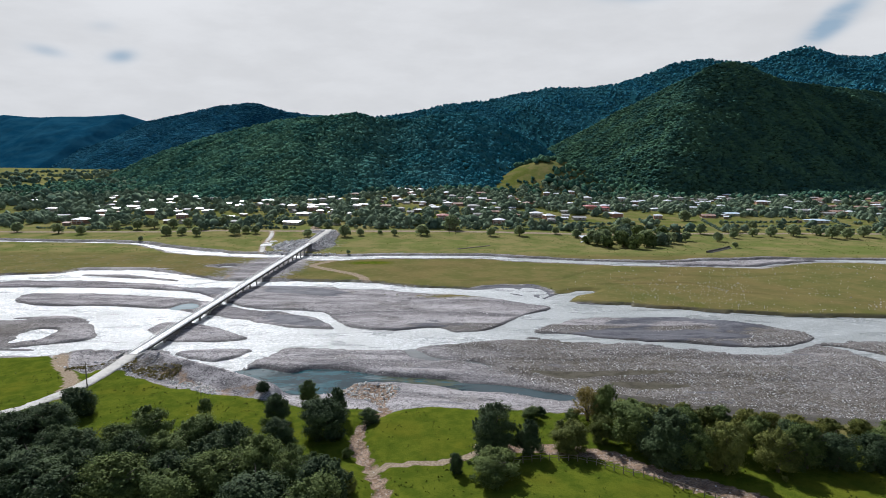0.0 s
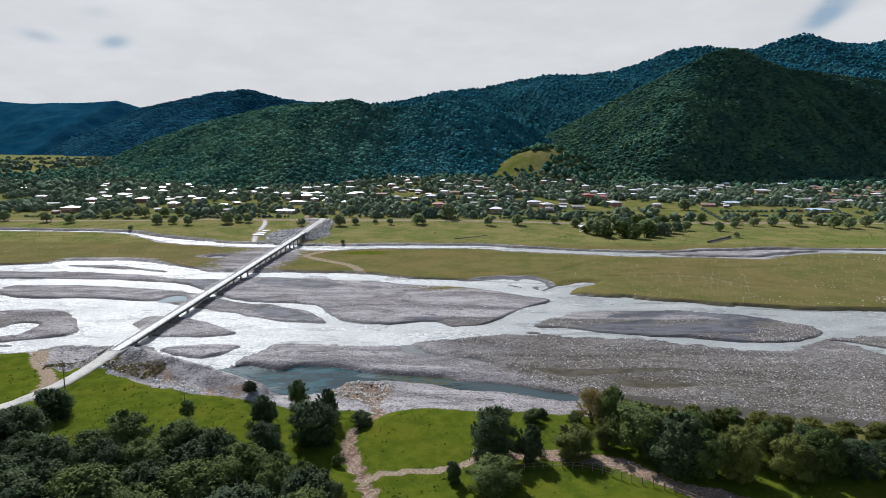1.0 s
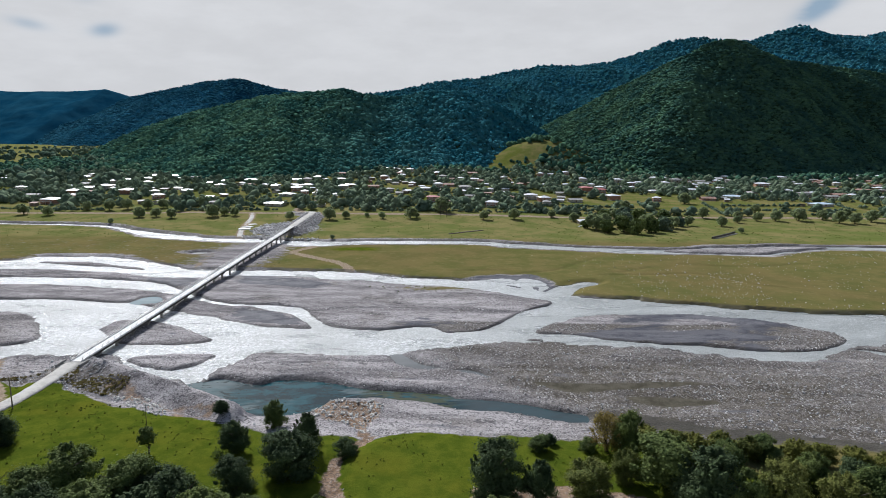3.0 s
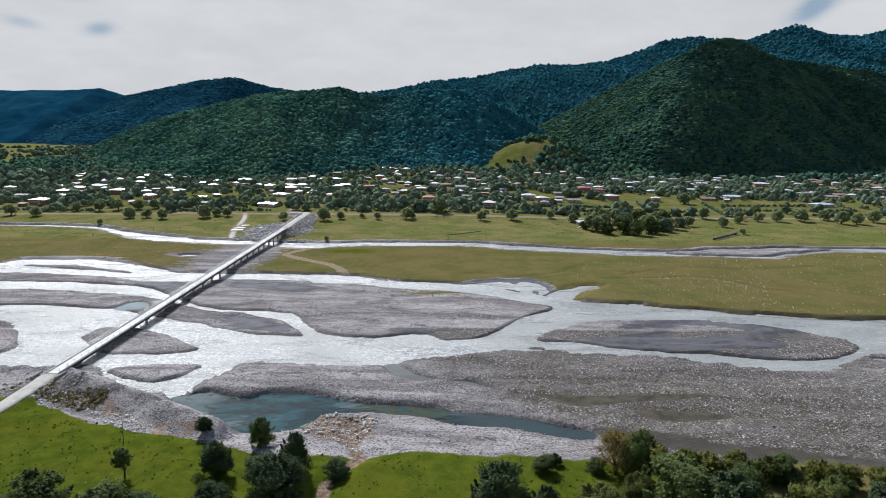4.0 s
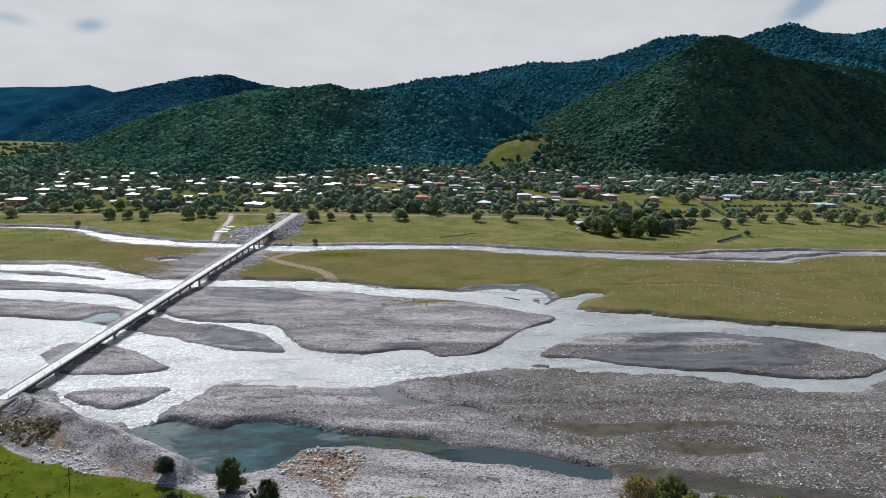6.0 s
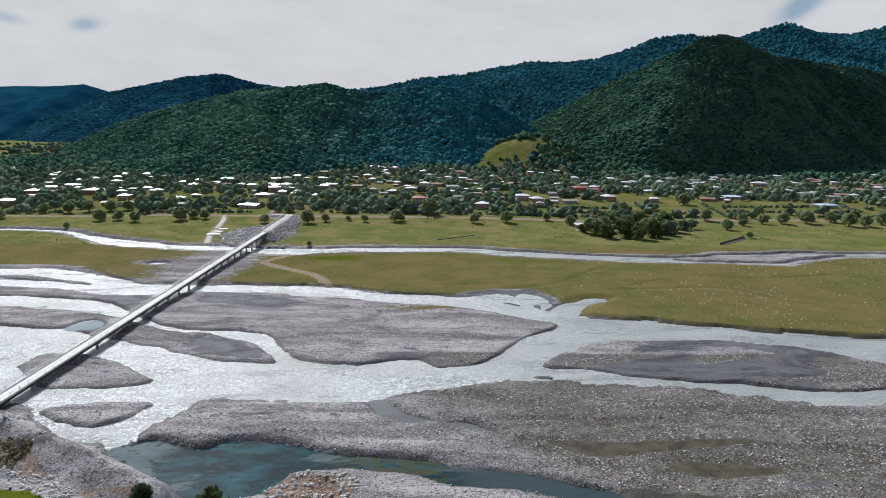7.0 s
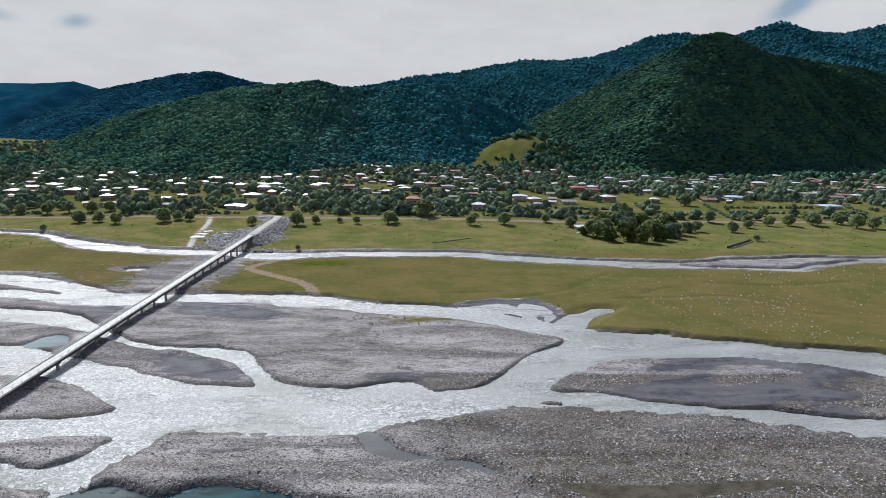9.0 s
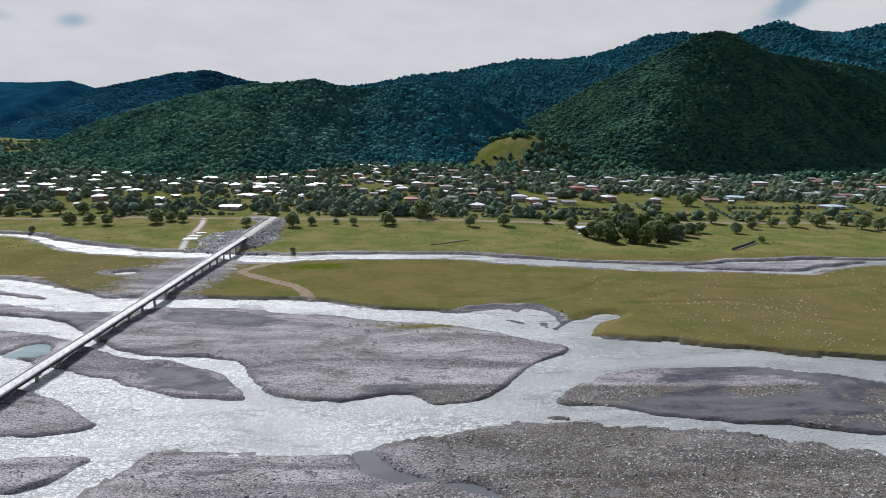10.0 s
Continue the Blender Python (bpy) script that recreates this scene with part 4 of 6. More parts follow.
def crown_mesh(name, seed, wide, high, low, leaves, leaf, mat):
    """A crown of leaf sprays over many lobes, with gaps between them. Unit: metres."""
    rs = np.random.RandomState(seed)
    lobes = [(0, 0, low + (high - low) * 0.62, wide * 0.2), (0, 0, low + (high - low) * 0.36, wide * 0.27)]
    lean = rs.normal(0, 0.06, 2) * wide
    for k in range(58):
        a, u = rs.rand() * 6.283, rs.rand() ** 0.9
        z = low + (high - low) * (0.05 + 0.86 * u)
        span = math.sqrt(max(1 - (max(u - 0.32, 0) / 0.78) ** 2, 0.03)) * (0.62 + 0.5 * rs.rand())
        r = wide * 0.5 * span * rs.rand() ** 0.35 * 0.86
        lobes.append((r * math.cos(a) + lean[0] * u, r * math.sin(a) + lean[1] * u, z, wide * (0.045 + 0.075 * rs.rand() ** 1.5)))
    for k in range(16):
        a, t = rs.rand() * 6.283, rs.rand() ** 0.7
        r, z = wide * 0.44 * t, low + (high - low) * (1.0 - 0.5 * t * t)
        for j in range(4):
            lobes.append((r * math.cos(a) * (1 + 0.05 * j) + lean[0], r * math.sin(a) * (1 + 0.05 * j) + lean[1], z + 0.03 * high * j - 0.05 * high, wide * (0.036 - 0.007 * j)))
    lob = np.array(lobes)
    which = rs.choice(len(lob), leaves, p=lob[:, 3] ** 1.7 / (lob[:, 3] ** 1.7).sum())
    d = rs.normal(0, 1, (leaves, 3))
    d /= np.linalg.norm(d, axis=1, keepdims=True)
    rad = lob[which, 3] * (0.45 + 0.62 * np.abs(rs.normal(0, 1, leaves)) ** 0.8 + 0.3 * rs.rand(leaves))
    c = lob[which, :3] + d * rad[:, None] * np.array([1, 1, 0.85])
    mid = np.array([0, 0, low + (high - low) * 0.45])
    form = (c - mid) / np.array([wide * 0.5, wide * 0.5, (high - low) * 0.55])
    v, f = leaf_quads(c, 0.5 * d + 0.9 * form, np.full(leaves, leaf), rs, 0.55)
    return mesh_np(name, v, f, mat)


def trunk_mesh(name, seed, high, wide, thick, mat):
    rs = random.Random(seed)
    bm = bmesh.new()
    p, r = Vector((0, 0, -0.25)), thick
    for k in range(4):
        q = p + Vector((rs.uniform(-0.12, 0.12) * wide * 0.3, rs.uniform(-0.12, 0.12) * wide * 0.3, high * 0.2))
        tube(bm, p, q, r, r * 0.78, 7)
        if k:
            for j in range(3):
                a = rs.uniform(0, 6.28)
                e = p + Vector((math.cos(a) * wide * 0.33, math.sin(a) * wide * 0.33, high * rs.uniform(0.12, 0.28)))
                tube(bm, p, p.lerp(e, 0.6) + Vector((0, 0, 0.08 * high)), r * 0.5, r * 0.3, 5)
                tube(bm, p.lerp(e, 0.6) + Vector((0, 0, 0.08 * high)), e + Vector((0, 0, 0.1 * high)), r * 0.3, r * 0.1, 4)
        p, r = q, r * 0.78
    me = bpy.data.meshes.new(name)
    bm.to_mesh(me)
    bm.free()
    me.materials.append(mat)
    return me


def tree(name, seed, label, category, wide, high, low, leaves, leaf, mat, group=""):
    t = thing(name, label, category, group)
    part("trunk", trunk_mesh("trunk", seed, high, wide, 0.045 * wide + 0.03, M_BARK), None, t)
    part("crown", crown_mesh("crown", seed, wide, high, low, leaves, leaf, mat), None, t)
    return t


def put(ob, x, y, z, turn=0.0, s=1.0, sz=None):
    return copy_thing(ob, Matrix.Translation((x, y, z)) @ Matrix.Rotation(turn, 4, "Z") @ Matrix.Diagonal((s, s, sz or s, 1)))


def drop(ob):
    """Remove a pattern that was only there to be copied."""
    for o in [*ob.children_recursive, ob]:
        bpy.data.objects.remove(o)


# ---- hills ----
HILLS = {
    # crest line (x, height), distance, run, base, seed, label, spur (foot and top of its nose, how fast it falls back to either side)
    "hill_central": ([(-700, -5), (-658, 3), (-615, 10), (-589, 21), (-562, 34), (-536, 47), (-510, 60), (-466, 79), (-423, 93), (-381, 104), (-338, 114), (-296, 122), (-253, 127), (-211, 129), (-186, 132), (-169, 134), (-152, 132),
                      (-135, 127), (-110, 124), (-76, 123), (-41, 130), (-7, 132), (28, 131), (62, 123), (97, 108), (131, 90), (166, 69), (183, 48)],
                     1030, 2.3, 6, 31, "low rounded hill covered in green broadleaf forest", (-330, -170, 0.75, 0.3, 100)),
    "hill_steep": ([(106, 24), (129, 39), (157, 70), (207, 95), (258, 121), (308, 150), (358, 172), (407, 197), (457, 219), (486, 238), (527, 245), (558, 239), (591, 224), (634, 211), (687, 202), (740, 196), (794, 190), (846, 181), (925, 164), (1037, 137), (1150, 100)],
                   1200, 1.7, 8, 37, "steep forested hill above the village, dark green", (290, 470, 1.7, 0.75, 150)),
    "mountain_ridge": ([(-1100, -10), (-971, 20), (-708, 100), (-533, 186), (-403, 225), (-210, 243), (-59, 275), (114, 295), (244, 324), (373, 351), (526, 348), (635, 362), (742, 395), (849, 437), (957, 460), (1068, 449), (1179, 445),
                        (1264, 478), (1346, 498), (1465, 465), (1600, 463), (1791, 505), (2085, 525), (2436, 479), (2700, 430)],
                       2500, 2.2, 5, 41, "long forested mountain ridge, tinted blue-green for haze", None),
    "mountain_dark": ([(-3300, 300), (-2883, 342), (-2626, 330), (-2495, 336), (-2332, 335), (-2201, 337), (-2085, 349), (-2004, 328), (-1956, 312), (-1845, 268), (-1651, 199), (-1421, 119)],
                      3900, 2.6, 5, 43, "forested mountain shoulder, tinted dark blue for haze", None),
    "mountain_far": ([(-2900, 10), (-2578, 33), (-2296, 74), (-2126, 104), (-1983, 140), (-1839, 186), (-1737, 238), (-1650, 272), (-1551, 293), (-1410, 320), (-1268, 350), (-1184, 359), (-1127, 369), (-1043, 362), (-988, 343), (-877, 315),
                      (-764, 300), (-679, 299), (-537, 279), (-309, 235), (-78, 168), (100, 60)],
                     3300, 2.6, 0, 47, "far forested mountain ridge, tinted blue for haze", None),
}


def hill_place(spec, x, v):
    """Points of a hill: x along it, v from its foot (0) over its crest (1) to the back."""
    crest, mid, run, base, seed, _, spur = spec
    c = np.array(crest, float)
    zc = np.interp(x, c[:, 0], c[:, 1])
    wave = mid * 0.03
    s = np.clip(v, 0, 1)

    def bend(share):
        if spur is None:
            return 0.0 * x
        foot, top, left, right, ahead = spur
        off = x - (foot + (top - foot) * share)
        return np.sqrt(np.where(off < 0, left * off, right * off) ** 2 + 40.0**2) - 40.0 - ahead

    zc = 56 + (zc - 56) * (mid + bend(1.0) - 68) / (mid - 68)
    up = np.maximum(zc - base, 1.0)
    deep = mid + bend(s)
    scale = (deep - 68) / (mid - 68)
    y = deep + wave * value_noise(x, x * 0 + seed, wave * 6, seed) - up * run * (1 - v)
    prof = s * (1.25 - 0.25 * s)
    z = base - 4 + (up + 4) * prof
    cut = value_noise(x + 0.35 * (y - mid), y * 0.35, mid * 0.17, seed + 3)
    gully = 1 - 2 * np.abs(value_noise(x * 1.0 + 0.25 * y, y * 0.3, mid * 0.085, seed + 9))
    z = z + up * np.sin(math.pi * s) * (0.24 * cut - 0.13 * np.clip(gully, -0.5, 1)) - np.clip(v - 1, 0, None) * up * 0.9
    rugged = 2.0 if mid > 2600 else 1.0
    z = z + rugged * (zc * 0.012 + 1.5) * value_noise(x, y, mid * 0.025, seed + 5) * np.clip(s * 3, 0, 1) * (1 - 0.6 * (v > 0.97))
    return x * scale, y, z


def build_hill(name, mat, nx=260, nv=60):
    spec = HILLS[name]
    c = spec[0]
    gx, gv = np.meshgrid(np.linspace(c[0][0], c[-1][0], nx + 1), np.linspace(-0.06, 1.5, nv + 1))
    px, y, z = hill_place(spec, gx.ravel(), gv.ravel())
    i = (np.arange(nv)[:, None] * (nx + 1) + np.arange(nx)[None]).ravel()
    me = mesh_np(name, np.column_stack([px, y, z]), np.column_stack([i, i + 1, i + nx + 2, i + nx + 1]), mat, True)
    return tagged(new(name, me), spec[5], "hill", kind="structure")


def forest(name, hill, count, wide, forms, mat, label, seed, clear=None, tall=0.36):
    """Trees all over the near side of a hill, as one mass."""
    rs = np.random.RandomState(seed)
    spec = HILLS[hill]
    c = np.array(spec[0], float)
    n = count * 3
    x = c[0, 0] + rs.rand(n) * (c[-1, 0] - c[0, 0])
    zc = np.interp(x, c[:, 0], c[:, 1])
    keep = rs.rand(n) < np.maximum(zc - spec[3], 3) / (c[:, 1].max() - spec[3])
    x = x[keep][:count]
    v = rs.rand(len(x)) * 1.06
    x, y, z = hill_place(spec, x, v)
    ok = np.ones(len(x), bool) if clear is None else ~clear(x, y)
    x, y, z = x[ok], y[ok], z[ok]
    w = wide * (0.5 + 1.0 * rs.rand(len(x)) ** 1.6)
    h = w * (0.85 + 0.5 * rs.rand(len(x)))
    me = scatter_mesh(name, forms, np.column_stack([x, y, z + h * tall * 0.3]), w * 0.62, h * tall, mat, rs)
    return tagged(new(name, me), label, "forest", kind="stuff")


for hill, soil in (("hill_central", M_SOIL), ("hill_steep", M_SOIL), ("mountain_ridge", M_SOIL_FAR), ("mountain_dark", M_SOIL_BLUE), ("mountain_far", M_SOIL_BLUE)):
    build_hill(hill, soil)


def dome(form):
    """The form without the faces that lie in the ground."""
    v, f = form
    return v, f[(v[f][:, :, 2] > -0.2).any(axis=1)]


def ragged(seed, sides=6, rough=0.3):
    """A low broken crown: an uneven top over two crooked rings."""
    r = np.random.RandomState(seed)
    rings = [(0.62, 0.62), (1.0, 0.05), (0.8, -0.5)]
    v = [(r.normal(0, 0.15), r.normal(0, 0.15), 1.0 + 0.25 * r.rand())]
    for rad, z in rings:
        for k in range(sides):
            a = 6.2832 * (k + 0.35 * r.normal() + 0.5 * (z == 0.05)) / sides
            q = rad * (1 + rough * r.normal())
            v.append((q * math.cos(a), q * math.sin(a), z + 0.22 * r.normal()))
    f = [(0, 1 + k, 1 + (k + 1) % sides) for k in range(sides)]
    for b in (1, 1 + sides):
        for k in range(sides):
            p, q = b + k, b + (k + 1) % sides
            f += [(p, p + sides, q + sides), (p, q + sides, q)]
    return np.array(v), np.array(f)


FORMS_1 = [dome(lumpy(1, k, 0.45)) for k in range(8)]
FORMS_2 = [lumpy(2, k, 0.42) for k in range(10)]
RAGGED = [ragged(k) for k in range(14)]
RAGGED_FAR = [(v, f) for v, f in (ragged(40 + k, 5) for k in range(8))]


def pasture_slope(x, y):
    return np.hypot((x - 76) / 54, (y - 808 - 0.25 * (x - 76)) / 46) < 1 + 0.25 * value_noise(x, y, 22.0, 97)


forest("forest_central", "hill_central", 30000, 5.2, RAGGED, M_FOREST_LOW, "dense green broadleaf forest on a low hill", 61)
forest("forest_steep", "hill_steep", 46000, 5.3, RAGGED, M_FOREST, "dense dark broadleaf forest on a steep hill", 62, pasture_slope, 0.27)
forest("forest_ridge", "mountain_ridge", 44000, 9.0, RAGGED_FAR, M_FOREST_FAR, "forest on a mountain ridge, tinted blue-green for haze", 63, None, 0.36)
forest("forest_far", "mountain_far", 24000, 11.0, RAGGED_FAR, M_FOREST_BLUE, "forest on a far mountain ridge, tinted blue for haze", 64, None, 0.13)


# ---- the bridge ----
BRIDGE_X, BRIDGE_Y0, BRIDGE_Y1, SPAN = -88.8, 158.0, 372.0, 8.92


def deck_z(y):
    return 1.8 + (y - BRIDGE_Y0) * 0.0155


def slanted(bm, x0, x1, y0, y1, lo, hi, bevel=0.0):
    """A bar along the bridge that follows its slope; lo and hi from the road surface."""
    n = len(bm.verts)
    box(bm, x0, x1, y0, y1, 0, 1, bevel)
    bm.verts.ensure_lookup_table()
    for v in bm.verts[n:]:
        v.co.z = deck_z(v.co.y) + lo + (hi - lo) * v.co.z
    return bm


def build_bridge():
    b = thing("bridge", "long narrow concrete bridge on many piers across the river", "bridge")
    x = BRIDGE_X + 0.55
    spans = round((BRIDGE_Y1 - BRIDGE_Y0) / SPAN)
    for k in range(spans):
        y0, y1 = BRIDGE_Y0 + k * SPAN, BRIDGE_Y0 + (k + 1) * SPAN
        part("deck_slab", slanted(bmesh.new(), x - 1.5, x + 1.5, y0 + 0.03, y1 - 0.03, -0.22, 0.0, 0.02), M_CONCRETE, b, "pale worn concrete road slab")
        for side in (-1.1, 1.1):
            g = bmesh.new()
            slanted(g, x + side - 0.16, x + side + 0.16, y0 + 0.05, y1 - 0.05, -0.82, -0.225)
            slanted(g, x + side - 0.28, x + side + 0.28, y0 + 0.05, y1 - 0.05, -0.89, -0.823)
            part("girder", g, M_GIRDER, b, "dark weathered steel girder")
        for side in (-1.38, 1.38):
            part("kerb", slanted(bmesh.new(), x + side - 0.11, x + side + 0.11, y0 + 0.04, y1 - 0.04, 0.003, 0.2, 0.02), M_CONCRETE, b)
        if k:
            z = deck_z(y0) - 0.895
            cap = part("pier_cap", boxed(x - 1.35, x + 1.35, y0 - 0.38, y0 + 0.38, z - 0.35, z, bevel=0.05), M_CONCRETE_OLD, b, "stained concrete cross beam")
            c = tube(bmesh.new(), (x + 0.5, y0, -1.6), (x + 0.5, y0, z - 0.35), 0.42, 0.36, 12)
            part("column", c, M_CONCRETE_OLD, cap)
    for side in (-1.45, 1.45):
        rail = bmesh.new()
        for h in (0.55, 0.98):
            slanted(rail, x + side - 0.03, x + side + 0.03, BRIDGE_Y0, BRIDGE_Y1, h - 0.03, h + 0.03)
        r = part("railing", rail, M_RAIL, b, "thin grey steel pipe railing")
        post = slanted(bmesh.new(), -0.035, 0.035, BRIDGE_Y0 - 0.035, BRIDGE_Y0 + 0.035, 0.2, 1.0)
        me = bpy.data.meshes.new("post")
        post.to_mesh(me)
        post.free()
        me.materials.append(M_RAIL)
        y = BRIDGE_Y0 + 0.4
        while y < BRIDGE_Y1:
            p = part("post", me, None, r)
            p.location = (x + side, y - BRIDGE_Y0, deck_z(y) - deck_z(BRIDGE_Y0))
            y += 2.97
    for y0, s in ((BRIDGE_Y0, -1), (BRIDGE_Y1, 1)):
        z = deck_z(y0)
        a = bmesh.new()
        box(a, x - 2.6, x + 2.6, min(y0, y0 + s * 1.2), max(y0, y0 + s * 1.2), -1.0, z - 0.01, 0.06)
        for side in (-2.75, 2.75):
            box(a, x + side - 0.2, x + side + 0.2, min(y0 - s * 0.6, y0 + s * 3.4), max(y0 - s * 0.6, y0 + s * 3.4), -1.0, z + 0.35, 0.05)
        part("abutment", a, M_CONCRETE_OLD, b, "stained concrete abutment with wing walls")


build_bridge()


def road_strip(name, line, half, label, lift=0.05):
    """A cambered road laid on its embankment."""
    q = rounded(line, False, 8)
    d = np.gradient(q[:, :2], axis=0)
    d /= np.linalg.norm(d, axis=1, keepdims=True)
    side = np.column_stack([d[:, 1], -d[:, 0]])
    rs = np.random.RandomState(5)
    cols = []
    for s, dz in ((-1.0, -0.35), (-0.97, 0.0), (-0.45, 0.05), (0, 0.09), (0.45, 0.05), (0.97, 0.0), (1.0, -0.35)):
        w = half * (1 + 0.06 * rs.normal(0, 1, len(q)) * (abs(s) > 0.9))
        cols.append(np.column_stack([q[:, :2] + side * (s * w)[:, None], q[:, 2] + lift + dz]))
    v = np.stack(cols, 1)
    n, m = len(q), 7
    i = (np.arange(n - 1)[:, None] * m + np.arange(m - 1)[None]).ravel()
    me = mesh_np(name, v.reshape(-1, 3), np.column_stack([i, i + 1, i + m + 1, i + m]), M_ROAD, True)
    return tagged(new(name, me), label, "road", kind="structure")


road_strip("road_near", [(-88.3, 157.0, 1.75), *APPROACH[1:]], 1.9, "pale gravel road climbing to the bridge")
FORD_TRACK = [(x, y, land_z(x, y) - 0.02) for x, y in ((-115, 360), (-118, 370), (-121, 382), (-124, 396), (-127, 412), (-131, 434), (-136, 452))]
road_strip("track_far", FORD_TRACK, 1.5, "pale stony track down to the ford")
road_strip("road_far", [(-88.3, 373.2, 5.08), *CAUSEWAY[1:]], 2.2, "pale gravel road on the causeway beyond the bridge")


# ---- houses ----
def roof_mesh(w, d, z, rise, kind, over=0.6):
    """A hip or gable roof with eaves and thickness."""
    bm = bmesh.new()
    x, y = w / 2 + over, d / 2 + over
    ridge = x - (y * 0.9 if kind == "hip" else 0.0)
    ridge = max(ridge, 0.15)
    for dz in (0.0, -0.14):
        e = [bm.verts.new((sx * x, sy * y, z + dz)) for sx, sy in ((-1, -1), (1, -1), (1, 1), (-1, 1))]
        r = [bm.verts.new((-ridge, 0, z + rise + dz)), bm.verts.new((ridge, 0, z + rise + dz))]
        fs = [(e[0], e[1], r[1], r[0]), (e[2], e[3], r[0], r[1]), (e[1], e[2], r[1]), (e[3], e[0], r[0])]
        for f in fs:
            bm.faces.new(f if dz == 0 else f[::-1])
        if dz == 0:
            top = e
        else:
            for k in range(4):
                bm.faces.new((top[k], e[k], e[(k + 1) % 4], top[(k + 1) % 4]))
    return bm


def house(name, label, w, d, storeys, roof, kind, wall, group):
    h = thing(name, label, "house", group)
    z1 = 0.6 + 2.55 * storeys
    part("foundation", boxed(-w / 2 - 0.06, w / 2 + 0.06, -d / 2 - 0.06, d / 2 + 0.06, -1.2, 0.6, bevel=0.03), M_WALLS[1], h)
    part("wall", boxed(-w / 2, w / 2, -d / 2, d / 2, 0.6, z1, bevel=0.02), wall, h)
    rise = d * 0.23
    part("roof", roof_mesh(w, d, z1 + 0.06, rise, kind), M_ROOFS[roof], h, roof + " sheet roof" if roof != "brown" else "brown tiled roof")
    if kind == "gable":
        g = bmesh.new()
        for s in (-1, 1):
            vs = [g.verts.new((s * (w / 2 - o), y, z)) for o in (0.0, 0.15) for y, z in ((-d / 2, z1), (d / 2, z1), (0, z1 + rise * 0.86))]
            g.faces.new(vs[:3])
            g.faces.new(vs[3:])
        part("gable", g, wall, h)
    part("chimney", boxed(w * 0.2, w * 0.2 + 0.5, -0.25, 0.25, z1 + rise * 0.5, z1 + rise + 0.7, bevel=0.03), M_WALLS[2], h)
    for level in range(storeys):
        zc = 0.6 + 2.7 * level + 0.95
        for side in (-1, 1):
            for xk in (-0.3, 0.0, 0.3):
                if level == 0 and side == -1 and xk == 0.0:
                    part("door", boxed(-0.5, 0.5, -d / 2 - 0.05, -d / 2 + 0.02, 0.6, 2.7, bevel=0.01), M_DOOR, h, "brown wooden door")
                    continue
                y = side * d / 2
                f = bmesh.new()
                for a, b_, c, e in ((-0.62, -0.5, 0, 1.3), (0.5, 0.62, 0, 1.3), (-0.5, 0.5, 1.2, 1.3), (-0.5, 0.5, 0, 0.1), (-0.04, 0.04, 0.1, 1.2)):
                    box(f, xk * w + a, xk * w + b_, y - 0.06, y + 0.06, zc + c, zc + e)
                win = part("window", f, M_FRAME, h)
                part("pane", boxed(xk * w - 0.5, xk * w + 0.5, y - 0.02, y + 0.02, zc + 0.1, zc + 1.2), M_GLASS, win)
    if storeys > 1:
        b = bmesh.new()
        box(b, -w * 0.42, w * 0.42, -d / 2 - 1.3, -d / 2, 3.15, 3.3)
        for k in range(9):
            box(b, -w * 0.42 + k * w * 0.105 - 0.04, -w * 0.42 + k * w * 0.105 + 0.04, -d / 2 - 1.28, -d / 2 - 1.2, 3.3, 4.2)
        box(b, -w * 0.42, w * 0.42, -d / 2 - 1.3, -d / 2 - 1.18, 4.2, 4.3)
        for k in (-0.4, 0.0, 0.4):
            box(b, k * w - 0.1, k * w + 0.1, -d / 2 - 1.3, -d / 2 - 1.1, -0.5, 3.15)
        part("balcony", b, M_FRAME, h)
    return h


PATTERNS = {
    "white": [house("house", "cream village house with a white metal hip roof", 10, 8, 2, "white", "hip", M_WALLS[0], "village houses"),
              house("house", "low village house with a white metal gable roof", 11, 7, 1, "white", "gable", M_WALLS[0], "village houses"),
              house("house", "brick village house with a pale metal hip roof", 10, 9, 2, "white", "hip", M_WALLS[2], "village houses"),
              house("house", "low grey block house with a white metal hip roof", 10, 7, 1, "white", "hip", M_WALLS[1], "village houses")],
    "grey": [house("house", "low village house with a weathered grey gable roof", 10, 7, 1, "grey", "gable", M_WALLS[0], "village houses"),
             house("house", "two-storey village house with a grey hip roof", 10, 8, 2, "grey", "hip", M_WALLS[1], "village houses")],
    "red": [house("house", "two-storey house with a red painted roof", 10, 8, 2, "red", "hip", M_WALLS[2], "village houses")],
    "brown": [house("house", "low brick house with a brown tiled roof", 10, 7.5, 1, "brown", "gable", M_WALLS[2], "village houses")],
    "blue": [house("house", "long hall with a pale blue metal roof", 10, 7, 1, "blue", "hip", M_WALLS[0], "village houses")],
}
WHITE_WEST = [(-404, 712, 10), (-401, 769, 10), (-358, 690, 8), (-361, 671, 8), (-348, 665, 8), (-344, 608, 15), (-327, 613, 13), (-369, 624, 8), (-329, 561, 11), (-343, 691, 9), (-331, 707, 11), (-340, 740, 10),
              (-306, 653, 9), (-280, 604, 8), (-260, 568, 8), (-285, 571, 14), (-306, 721, 12), (-295, 733, 13), (-237, 583, 11), (-254, 606, 8), (-217, 616, 9), (-237, 682, 7), (-243, 730, 13), (-209, 687, 15),
              (-207, 644, 13), (-177, 624, 12), (-160, 603, 10), (-197, 535, 7), (-311, 502, 13), (-430, 655, 9), (-455, 700, 10), (-395, 590, 9)]
